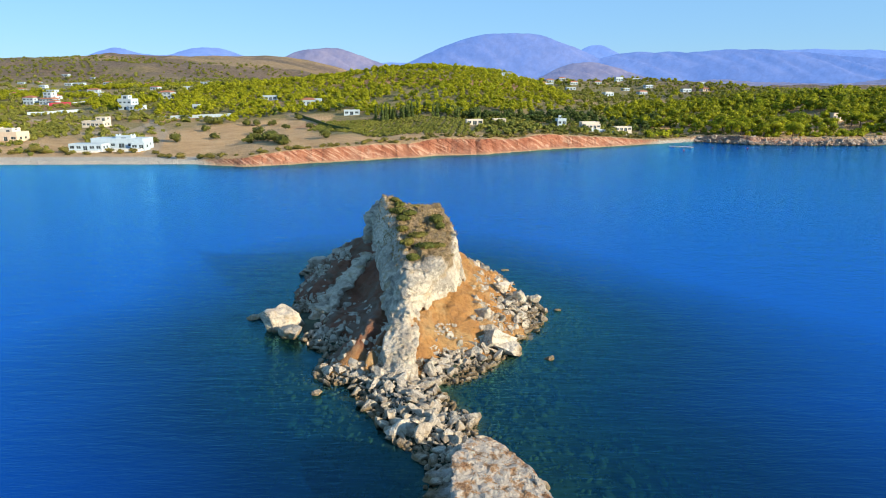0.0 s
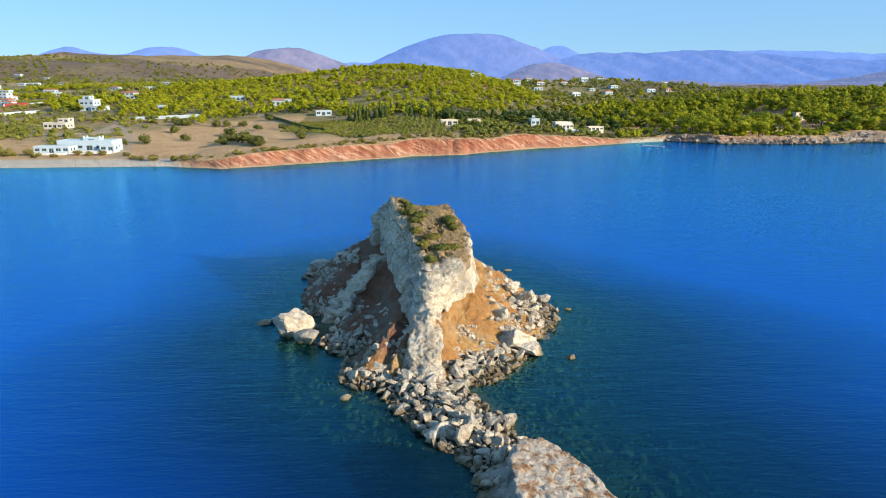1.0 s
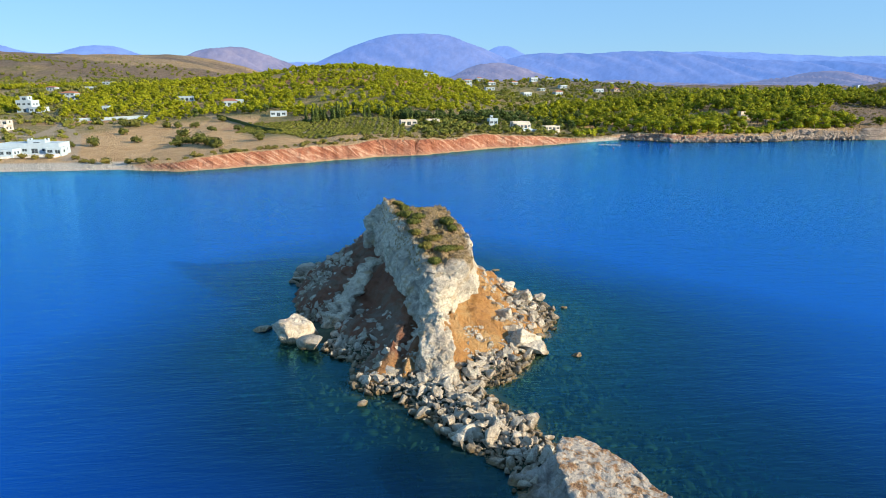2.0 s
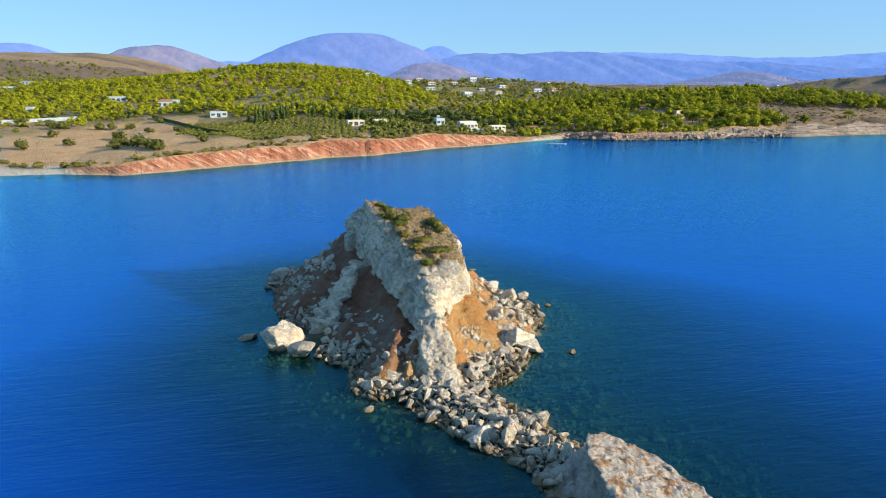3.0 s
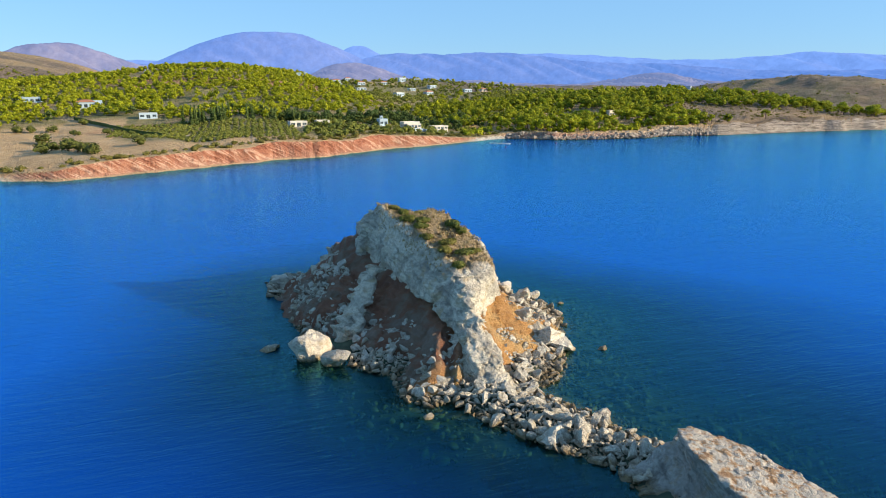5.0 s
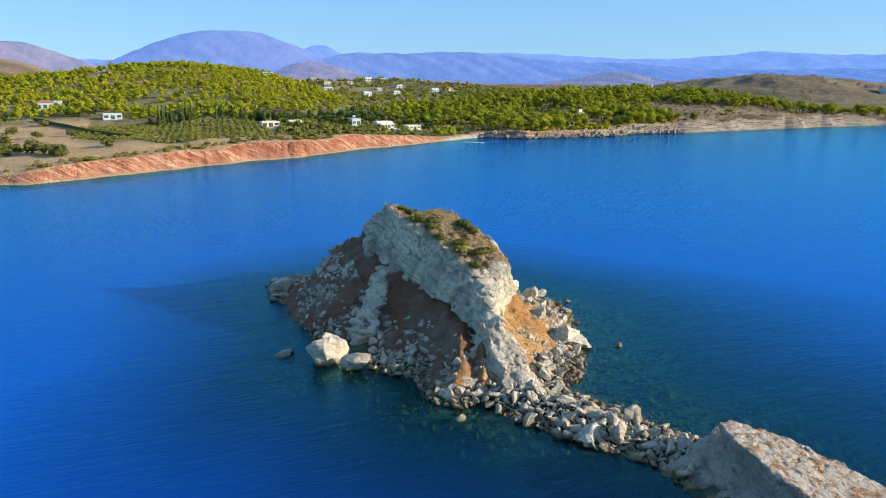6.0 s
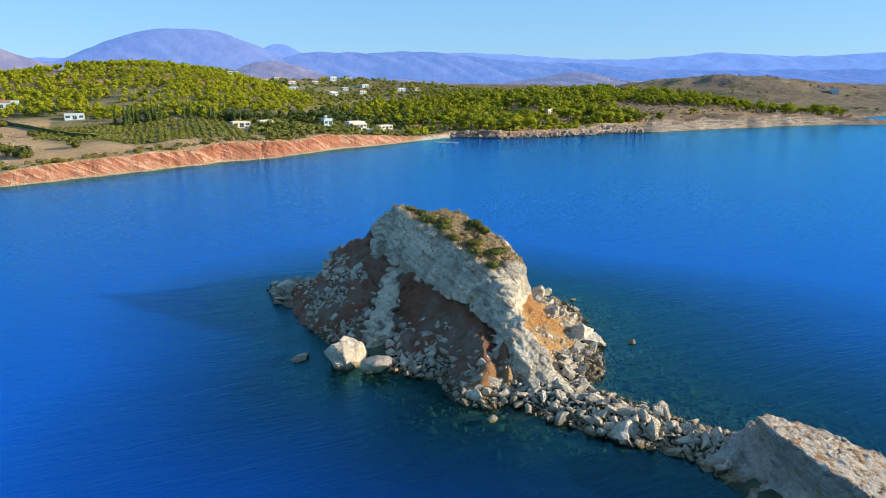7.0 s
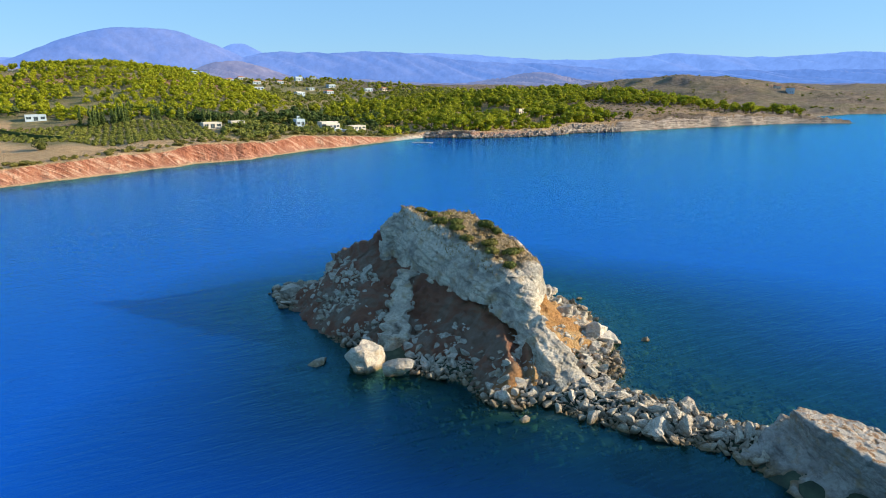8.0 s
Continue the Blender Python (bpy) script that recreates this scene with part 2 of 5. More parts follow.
def limestone(name, light, dark, stain, scale=1.0, rough=0.9, turf=None, turf_from=None, spread=(0.32, 0.5, 0.66)):
    m, t, b = material(name)
    v = coords(t)
    big = noise_tex(t, v, 0.35 * scale, 5, 0.65, 0.6)
    fine = noise_tex(t, v, 2.6 * scale, 6, 0.7)
    col = ramp(t, big, [(0.32, dark), (0.52, light), (0.75, tuple(min(1, c * 1.08) for c in light))])
    col = blend(t, ramp(t, fine, [(0.36, (0.45, 0.45, 0.45)), (0.55, (1, 1, 1))]), dark, col)
    dip = node(t, "VectorMath", {0: v, 1: (0.05, -0.27, 1.0)}, operation="DOT_PRODUCT").outputs["Value"]
    flat_on = node(t, "SeparateXYZ", {0: v})
    sheet = node(t, "CombineXYZ", {0: maths(t, "MULTIPLY", flat_on.outputs[0], 0.35), 1: maths(t, "MULTIPLY", flat_on.outputs[1], 0.35), 2: maths(t, "MULTIPLY", dip, 2.6)}).outputs[0]
    beds = noise_tex(t, sheet, scale, 6, 0.72, 0.7)
    col = blend(t, ramp(t, beds, [(0.32, (0.8, 0.8, 0.8)), (0.45, (0, 0, 0))]), col, tuple(c * 0.72 for c in dark))
    spots = noise_tex(t, v, 0.8 * scale, 3, 0.5)
    col = blend(t, ramp(t, spots, [(0.55, (0, 0, 0)), (0.7, (0.75, 0.75, 0.75))]), col, stain)
    geo = node(t, "NewGeometry")
    up = node(t, "SeparateXYZ", {0: geo.outputs["Normal"]}).outputs[2]
    z = node(t, "SeparateXYZ", {0: geo.outputs["Position"]}).outputs[2]
    if turf:
        if turf_from is None:
            cover = attr(t, "turf")
        else:
            flat = maths(t, "ADD", up, maths(t, "MULTIPLY", maths(t, "SUBTRACT", big, 0.5), 1.3))
            flat = ramp(t, flat, [(0.4, (0, 0, 0)), (0.64, (1, 1, 1))])
            cover = maths(t, "MULTIPLY", flat, node(t, "MapRange", {"Value": z, "From Min": turf_from, "From Max": turf_from + 1.2}).outputs[0])
        mixed = fine if turf_from is None else maths(t, "ADD", maths(t, "MULTIPLY", fine, 0.35), maths(t, "MULTIPLY", noise_tex(t, v, 1.1 * scale, 4, 0.6), 0.65))
        growth = ramp(t, mixed, [(spread[0], turf[0]), (spread[1], turf[1]), (spread[2], turf[2])])
        col = blend(t, cover, col, growth)
    tide = node(t, "MapRange", {"Value": maths(t, "ADD", z, maths(t, "MULTIPLY", maths(t, "SUBTRACT", big, 0.5), 0.9)), "From Min": 0.6, "From Max": 0.1}).outputs[0]
    col = blend(t, maths(t, "MULTIPLY", tide, 0.85), col, ramp(t, fine, [(0.3, (0.06, 0.045, 0.02)), (0.65, (0.27, 0.17, 0.055))]))
    info = node(t, "ObjectInfo")
    col = blend(t, 0.5, col, ramp(t, info.outputs["Random"], [(0, (0.5, 0.42, 0.32)), (0.3, (0.8, 0.74, 0.64)), (0.6, (0.95, 0.92, 0.88)), (1, (1, 0.98, 0.94))]), "MULTIPLY")
    t.links.new(col, b.inputs["Base Color"])
    b.inputs["Roughness"].default_value = rough
    crack = node(t, "TexVoronoi", {"Vector": node(t, "VectorMath", {0: v, 1: node(t, "TexNoise", {"Vector": v, "Scale": 0.9 * scale, "Detail": 3.0}).outputs["Color"]}, operation="ADD").outputs[0], "Scale": 0.75 * scale}, feature="DISTANCE_TO_EDGE").outputs["Distance"]
    h = maths(t, "ADD", maths(t, "ADD", maths(t, "MULTIPLY", fine, 0.7), maths(t, "MULTIPLY", beds, 0.55)), maths(t, "MINIMUM", crack, 0.12))
    bump(t, b, h, 1.0, 0.55 / scale)
    return m


ROCK = limestone("limestone", (0.70, 0.62, 0.50), (0.28, 0.25, 0.215), (0.45, 0.33, 0.19), turf=((0.13, 0.095, 0.04), (0.27, 0.19, 0.10), (0.40, 0.29, 0.17)))
LICHEN_ROCK = limestone("lichen_limestone", (0.42, 0.385, 0.345), (0.18, 0.165, 0.15), (0.34, 0.23, 0.12), 1.2, turf=((0.15, 0.065, 0.03), (0.34, 0.20, 0.10), (0.44, 0.39, 0.335)), turf_from=1.6, spread=(0.36, 0.44, 0.51))
STONE = limestone("boulder_stone", (0.67, 0.605, 0.505), (0.36, 0.32, 0.275), (0.46, 0.36, 0.23), 1.6)
SHORE_STONE = limestone("shore_stone", (0.36, 0.31, 0.27), (0.15, 0.13, 0.115), (0.27, 0.19, 0.12), 0.8)


def earth_material():
    m, t, b = material("orange_earth")
    v = coords(t)
    big = noise_tex(t, v, 0.3, 5, 0.6, 0.8)
    fine = noise_tex(t, v, 2.2, 6, 0.7)
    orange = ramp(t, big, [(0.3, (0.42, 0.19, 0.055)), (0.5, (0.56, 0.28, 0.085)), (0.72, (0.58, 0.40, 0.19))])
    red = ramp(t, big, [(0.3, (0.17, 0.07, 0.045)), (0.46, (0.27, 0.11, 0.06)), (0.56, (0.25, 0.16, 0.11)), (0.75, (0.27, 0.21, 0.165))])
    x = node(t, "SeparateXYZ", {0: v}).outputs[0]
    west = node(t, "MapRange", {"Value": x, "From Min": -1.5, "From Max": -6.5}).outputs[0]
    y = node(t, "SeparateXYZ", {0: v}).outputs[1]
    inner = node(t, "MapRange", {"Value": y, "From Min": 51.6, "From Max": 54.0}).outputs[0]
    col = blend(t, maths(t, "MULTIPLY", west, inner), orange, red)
    col = blend(t, ramp(t, fine, [(0.35, (0.35, 0.35, 0.35)), (0.52, (0, 0, 0))]), col, (0.20, 0.11, 0.06))
    t.links.new(col, b.inputs["Base Color"])
    b.inputs["Roughness"].default_value = 0.95
    bump(t, b, maths(t, "ADD", fine, noise_tex(t, v, 6.0, 4, 0.7)), 1.0, 0.5)
    return m


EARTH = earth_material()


def ground_material():
    """Field, scrub, red cliff and pale shore, by slope and by what covers the land."""
    m, t, b = material("coastal_ground")
    v = coords(t)
    big = noise_tex(t, v, 0.02, 5, 0.6)
    mid = noise_tex(t, v, 0.12, 5, 0.7)
    fine = noise_tex(t, v, 0.9, 4, 0.7)
    dry = ramp(t, mid, [(0.3, (0.46, 0.28, 0.12)), (0.5, (0.58, 0.37, 0.18)), (0.7, (0.64, 0.44, 0.24))])
    scrub = ramp(t, mid, [(0.36, (0.10, 0.11, 0.025)), (0.5, (0.20, 0.18, 0.06)), (0.62, (0.27, 0.205, 0.10))])
    col = blend(t, attr(t, "scrub"), dry, scrub)
    col = blend(t, attr(t, "redsoil"), col, (0.46, 0.22, 0.11))
    col = blend(t, attr(t, "heath"), col, ramp(t, mid, [(0.35, (0.055, 0.045, 0.03)), (0.5, (0.125, 0.085, 0.06)), (0.65, (0.21, 0.145, 0.11))]))
    col = blend(t, ramp(t, fine, [(0.3, (0.35, 0.35, 0.35)), (0.6, (0, 0, 0))]), col, (0.20, 0.14, 0.06))
    col = blend(t, maths(t, "MULTIPLY", attr(t, "track"), 0.8), col, (0.42, 0.33, 0.23))
    across = node(t, "VectorMath", {0: v, 1: (0.50, 0.10, 0.86)}, operation="DOT_PRODUCT").outputs["Value"]
    along = node(t, "VectorMath", {0: v, 1: (0.75, 0.5, -0.4)}, operation="DOT_PRODUCT").outputs["Value"]
    beds = node(t, "CombineXYZ", {0: maths(t, "MULTIPLY", across, 0.34), 1: maths(t, "MULTIPLY", along, 0.06)}).outputs[0]
    wave = noise_tex(t, beds, 1.0, 6, 0.66, 2.2)
    red = ramp(t, wave, [(0.34, (0.20, 0.06, 0.03)), (0.44, (0.37, 0.125, 0.065)), (0.53, (0.46, 0.185, 0.10)), (0.59, (0.66, 0.40, 0.27)), (0.66, (0.42, 0.16, 0.09))])
    ledges = noise_tex(t, coords(t, (0.12, 0.12, 1.4)), 1.0, 6, 0.7, 0.8)
    pale = ramp(t, ledges, [(0.36, (0.10, 0.075, 0.06)), (0.46, (0.27, 0.21, 0.165)), (0.6, (0.46, 0.37, 0.30))])
    face = blend(t, attr(t, "pale"), red, pale)
    geo = node(t, "NewGeometry")
    steep = node(t, "SeparateXYZ", {0: geo.outputs["Normal"]}).outputs[2]
    col = blend(t, maths(t, "MULTIPLY", ramp(t, steep, [(0.74, (1, 1, 1)), (0.9, (0, 0, 0))]), attr(t, "cliff")), col, face)
    col = blend(t, attr(t, "beach"), col, ramp(t, fine, [(0.3, (0.46, 0.41, 0.34)), (0.7, (0.64, 0.59, 0.51))]))
    t.links.new(col, b.inputs["Base Color"])
    b.inputs["Roughness"].default_value = 0.95
    bump(t, b, maths(t, "ADD", maths(t, "MULTIPLY", maths(t, "MULTIPLY", wave, attr(t, "cliff")), 0.9), fine), 1.0, 2.0)
    return m


def water_material():
    """Clear water: the deeper it lies over the floor, the more its own blue hides what is below."""
    m, t, b = material("sea_water")
    t.nodes.remove(b)
    out = t.nodes["Material Output"]
    depth = attr(t, "depth")
    v = coords(t, (1, 1, 1), (0, 0, 0.5))
    w1 = noise_tex(t, coords(t, (0.35, 1.7, 1), (0, 0, 0.45)), 1.9, 4, 0.62, 0.5)
    w2 = noise_tex(t, coords(t, (0.8, 1.3, 1), (0, 0, -0.3)), 0.22, 2, 0.5)
    w3 = noise_tex(t, coords(t, (0.3, 1.6, 1), (0, 0, 0.6)), 0.6, 3, 0.6, 0.4)
    h = maths(t, "ADD", maths(t, "MULTIPLY", w1, 0.8), maths(t, "ADD", w2, maths(t, "MULTIPLY", w3, 1.1)))
    bp = node(t, "Bump", {"Height": h, "Strength": 0.25, "Distance": 0.3})
    hide = maths(t, "SUBTRACT", 1.0, maths(t, "POWER", 2.718, maths(t, "MULTIPLY", depth, -0.9)))
    body = node(t, "BsdfDiffuse", {"Color": ramp(t, maths(t, "DIVIDE", depth, 11.0), [(0.05, (0.0003, 0.013, 0.034)), (0.22, (0.0002, 0.012, 0.07)), (0.5, (0.0002, 0.029, 0.20)), (1.0, (0.0003, 0.061, 0.405))]), "Normal": bp.outputs[0]})
    clear = node(t, "BsdfTransparent", {"Color": ramp(t, maths(t, "DIVIDE", depth, 6.0), [(0.0, (0.75, 0.85, 0.8)), (0.05, (0.16, 0.5, 0.42)), (0.25, (0.008, 0.28, 0.34)), (1.0, (0.002, 0.14, 0.34))])})
    under = node(t, "MixShader", {0: hide, 1: clear.outputs[0], 2: body.outputs[0]})
    gloss = node(t, "BsdfGlossy", {"Color": (0.24, 0.82, 1.0, 1), "Roughness": 0.1, "Normal": bp.outputs[0]})
    fres = node(t, "Fresnel", {"IOR": 1.42, "Normal": bp.outputs[0]})
    top = node(t, "MixShader", {0: fres.outputs[0], 1: under.outputs[0], 2: gloss.outputs[0]})
    t.links.new(top.outputs[0], out.inputs["Surface"])
    return m


def seabed_material():
    m, t, b = material("sea_floor")
    v = coords(t)
    cells = ramp(t, node(t, "TexVoronoi", {"Vector": v, "Scale": 0.9}).outputs["Distance"], [(0.1, (1.2, 1.2, 1.1)), (0.6, (0.35, 0.4, 0.35))])
    n = noise_tex(t, v, 0.35, 5, 0.65)
    col = ramp(t, n, [(0.35, (0.02, 0.03, 0.02)), (0.5, (0.045, 0.065, 0.04)), (0.65, (0.09, 0.11, 0.07))])
    col = blend(t, 0.5, col, cells, "MULTIPLY")
    t.links.new(col, b.inputs["Base Color"])
    b.inputs["Roughness"].default_value = 1.0
    return m


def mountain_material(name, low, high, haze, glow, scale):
    """A far range; the blue haze of miles of air is painted on as a glow."""
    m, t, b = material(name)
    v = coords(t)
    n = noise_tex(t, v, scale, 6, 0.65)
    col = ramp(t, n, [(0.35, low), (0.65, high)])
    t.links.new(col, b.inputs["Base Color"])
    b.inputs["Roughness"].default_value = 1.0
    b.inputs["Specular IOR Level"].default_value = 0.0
    # haze put in as blue emission, its tone varied by noise
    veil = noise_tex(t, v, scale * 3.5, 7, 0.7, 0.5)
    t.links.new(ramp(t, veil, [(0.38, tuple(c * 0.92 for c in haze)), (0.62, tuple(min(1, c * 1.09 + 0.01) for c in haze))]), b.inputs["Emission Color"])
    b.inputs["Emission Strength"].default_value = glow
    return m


def put(name, me, mat, parent=None, label="", category="", kind="", group=""):
    ob = new(name, me)
    if mat:
        me.materials.append(mat)
    if parent:
        ob.parent = parent
    return tagged(ob, label, category, group, kind)


# ---- sea, sea floor, mainland, mountains ----
def polar(cx, cy, radii, a0, a1, cols):
    ang = np.radians(np.linspace(a0, a1, cols))
    x = cx + radii[:, None] * np.sin(ang)[None]
    y = cy + radii[:, None] * np.cos(ang)[None]
    return x, y


def build_water():
    radii = np.concatenate([np.arange(0.5, 70, 0.9), np.geomspace(70, 4850, 90)])
    x, y = polar(-4, 60, radii, 0, 360, 361)
    far = smooth(10, 115, np.hypot((x + 4) * np.where(x > 0, 0.65, 1.0), (y - 60) * np.where(y < 60, 0.8, 1.25)))
    depth = np.where(far < 1, -floor_near(x, y) * (1 - far) + 11.0 * far, 11.0)
    depth = np.minimum(depth, np.where(y > 150, np.maximum(-land(x, y) * 4.0, 2.0), 11.0))
    v = np.stack([x, y, np.zeros_like(x)], -1).reshape(-1, 3)
    q = grid_quads(*x.shape)
    me = mesh_from("sea", v, q, shade=True)
    attribute(me, "depth", np.clip(depth, 0, 11))
    sea = put("water", me, water_material(), None, "calm deep blue sea with fine ripples", "sea", "structure")
    sea.visible_shadow = False


def build_floor():
    gx = np.arange(-75, 70, 0.75)
    gy = np.arange(5, 140, 0.75)
    x, y = np.meshgrid(gx, gy)
    z = floor_near(x, y) + 0.25 * fbm(x / 1.6, y / 1.6, 4.0) - 0.12
    v = np.stack([x, y, z], -1).reshape(-1, 3)
    put("seabed", mesh_from("seabed", v, grid_quads(*x.shape), shade=True), seabed_material(), None, "rocky sea floor with dark weed seen through clear water", "sea floor", "structure")


def build_ground():
    radii = np.concatenate([np.arange(190, 330, 0.8), np.arange(330, 480, 1.5), np.geomspace(480, 4700, 150)])
    x, y = polar(-18, 6, radii, -62, 84, 760)
    z = land(x, y)
    v = np.stack([x, y, z], -1).reshape(-1, 3)
    x, y = planned(x, y)
    s = shore(x, y)
    me = mesh_from("ground", v, grid_quads(*x.shape), shade=True)
    scrub = np.clip(smooth(30, 140, s) * 0.9 + 0.5 * fbm(x / 40, y / 40, 8.0), 0, 1) * (1 - smooth(1.15, 0.85, np.hypot((x + 78) / 62, (y - 292) / 80)))
    scrub = scrub * (1 - 0.6 * smooth(900, 1500, s) * smooth(0, -300, x))
    scrub = np.maximum(scrub, smooth(0.0, 0.3, fbm(x / 160, y / 160, 4.0)) * smooth(500, 900, s) * smooth(0, -200, x))
    scrub = np.maximum(scrub, 0.9 * ((x > -60) & (x < 110)) * smooth(262, 280, y - 0.35 * np.clip(x, 0, 200)) * smooth(-62, -50, x + 0.45 * (y - 290)))
    scrub = np.maximum(scrub, smooth(440, 520, x) * (0.7 + 0.5 * fbm(x / 60, y / 60, 3.0)))
    attribute(me, "scrub", np.clip(scrub, 0, 1))
    heath = np.maximum(smooth(220, 245, x) * (0.75 + 0.5 * fbm(x / 25, y / 25, 6.0)), (0.5 + 0.45 * smooth(-0.2, 0.15, fbm(x / 160, y / 160, 14.0, 5))) * smooth(700, 1000, s))
    attribute(me, "heath", np.clip(heath, 0, 1))
    attribute(me, "redsoil", 0.75 * smooth(0.1, 0.5, fbm(x / 55, y / 55, 12.0)) * smooth(60, 120, s) * smooth(500, 300, s))
    attribute(me, "pale", 0.45 * smooth(112, 128, x) + 0.55 * smooth(150, 200, x))
    track = np.full(x.shape, 1e9)
    for a, b, wide in (((-108, 240), (-134, 315), 2.2), ((-134, 315), (-172, 392), 2.2), ((-150, 300), (-165, 395), 2.6), ((-92, 392), (-40, 300), 2.4), ((-40, 300), (-12, 272), 2.0),
                       ((-250, 395), (-165, 340), 4), ((-200, 300), (-150, 330), 5)):
        track = np.minimum(track, near_line(x, y, a, b)[0] - wide)
    attribute(me, "track", smooth(1.0, -0.5, track))
    attribute(me, "cliff", smooth(45, 20, s))
    attribute(me, "beach", smooth(1.45, 1.0, z) * smooth(18, 11, s) * (0.15 + 0.85 * np.clip(smooth(-74, -84, x) + smooth(92, 104, x) * smooth(132, 124, x), 0, 1)))
    put("ground", me, ground_material(), None, "dry coastal land with red earth cliffs and scrub", "ground", "structure")


build_water()
build_floor()
build_ground()


def bell(az, c, left, right, h, power=2.0):
    d = az - c
    return h * np.exp(-np.abs(d / np.where(d < 0, left, right)) ** power)


def build_range(name, dist, deep, crest, mat, label, seed, rough):
    """A range seen from afar: crest gives the slope up to its top, by bearing."""
    az = np.linspace(-60, 84, 900)
    rows = 26
    top = crest(az / 0.971 + 0.5) - 0.0115
    k = np.linspace(0, 1, rows)[:, None]
    a = np.radians(az)[None] + 0 * k
    r = dist + deep * k
    profile = np.sin(np.clip(k * 1.25, 0, 1) * math.pi / 2) ** 0.9 * np.where(k > 0.8, 1 - (k - 0.8) * 2.0, 1)
    x, y = -18 + r * np.sin(a), 6 + r * np.cos(a)
    z = 25 + top[None] * dist * profile
    ridge = np.abs(fbm(np.degrees(a) / 2.6 + 3.0 * k, k * 2.6 + np.degrees(a) / 5, seed, 5))
    z = z - 0.7 * rough * dist * ridge * np.sin(np.clip(k, 0, 0.8) / 0.8 * math.pi * 0.93) * 0.1
    z[0] = -20
    v = np.stack([x, y, z], -1).reshape(-1, 3)
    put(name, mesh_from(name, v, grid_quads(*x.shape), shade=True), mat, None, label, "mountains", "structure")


def crest_far(az):
    return 0.046 + bell(az, -25.9, 2.2, 2.4, 0.017) + bell(az, -18.9, 3.6, 3.4, 0.021) + bell(az, 13.8, 2, 2, 0.025) + bell(az, 29, 4, 7, 0.013) + bell(az, 51, 5, 4, 0.008) + bell(az, 62, 4, 8, 0.006) - bell(az, 22, 3, 3, 0.002) + 0.002 * fbm(az / 2.0, 0 * az, 3.0)


def crest_peak(az):
    return np.maximum(0.03 + bell(az, 6.3, 7.9, 7.6, 0.060, 2.4), 0.03 + bell(az, 20, 8, 12, 0.028, 4) + bell(az, 38, 10, 6, 0.012)) + 0.0015 * fbm(az / 1.3, 0 * az, 5.0)


def crest_mid(az):
    return 0.012 + bell(az, -9.7, 6.0, 7.4, 0.057) + bell(az, 13, 3.8, 4.6, 0.034, 2.4) + bell(az, 39, 4, 4, 0.017) + bell(az, 24, 4, 4, 0.006) + 0.0015 * fbm(az / 1.1, 0 * az, 6.0)


build_range("backdrop", 4550, 300, crest_far, mountain_material("far_range", (0.03, 0.035, 0.06), (0.06, 0.06, 0.09), (0.17, 0.33, 0.80), 0.62, 0.004), "mountains on the horizon, pale blue with painted haze", 2.0, 0.25)
build_range("backdrop", 4400, 250, crest_peak, mountain_material("hazy_range", (0.035, 0.035, 0.05), (0.09, 0.085, 0.1), (0.115, 0.25, 0.68), 0.6, 0.006), "long mountain with a broad flat top, blue with painted haze", 7.0, 0.22)
build_range("backdrop", 4100, 250, crest_mid, mountain_material("hazy_hills", (0.06, 0.05, 0.06), (0.15, 0.12, 0.115), (0.15, 0.21, 0.44), 0.55, 0.01), "bare hills below the mountain, grey-violet with painted haze", 11.0, 0.4)


# ---- the islet ----
def smax(a, b, k):
    h = np.clip(0.5 - 0.5 * (b - a) / k, 0, 1)
    return b * (1 - h) + a * h + k * h * (1 - h)


def smin(a, b, k):
    return -smax(-a, -b, k)


def blocks(x, y, z):
    """Jointed rock: a chance value for each block, and the distance to the joint between blocks."""
    ix, iy, iz = (np.floor(q).astype(np.int64) for q in (x, y, z))
    best = np.full(x.shape, 9.0)
    second = np.full(x.shape, 9.0)
    value = np.zeros(x.shape)
    for a, b, c in itertools.product((-1, 0, 1), repeat=3):
        jx, jy, jz = ix + a, iy + b, iz + c
        d = (jx + lattice(jx, jy, jz * 5 + 1) - x) ** 2 + (jy + lattice(jx, jy, jz * 5 + 2) - y) ** 2 + (jz + lattice(jx, jy, jz * 5 + 3) - z) ** 2
        closer = d < best
        second = np.where(closer, best, np.minimum(second, d))
        value = np.where(closer, lattice(jx, jy, jz * 5 + 4), value)
        best = np.where(closer, d, best)
    return value, np.sqrt(second) - np.sqrt(best)


def strata(x, y, z):
    """Relief of the limestone: beds that dip towards the south, joints, blocks and pits."""
    u = z - 0.27 * y + 0.05 * x + 0.5 * fbm(x / 5, y / 5, z / 5, 2)
    wx, wy = x + 0.25 * vnoise(x / 1.3, y / 1.3, z / 1.3), y + 0.25 * vnoise(x / 1.3 + 7, y / 1.3, z / 1.3)
    value, joint = blocks(wx / 1.7, wy / 1.9, u / 0.85)
    small, _ = blocks(wx / 0.62 + 9, wy / 0.7, u / 0.36)
    ledge = np.abs(vnoise(x / 7, y / 7, u / 0.55)) * 0.36
    block = fbm(x / 3.2, y / 3.2, z / 2.6, 3) * 0.45
    chips = fbm(x / 0.5, y / 0.5, u / 0.3, 2) * 0.16
    return np.maximum(block + ledge + chips + 0.34 * (value - 0.5) + 0.14 * (small - 0.5) + 0.14 * smooth(0.12, 0.0, joint) - 0.14, -0.42)


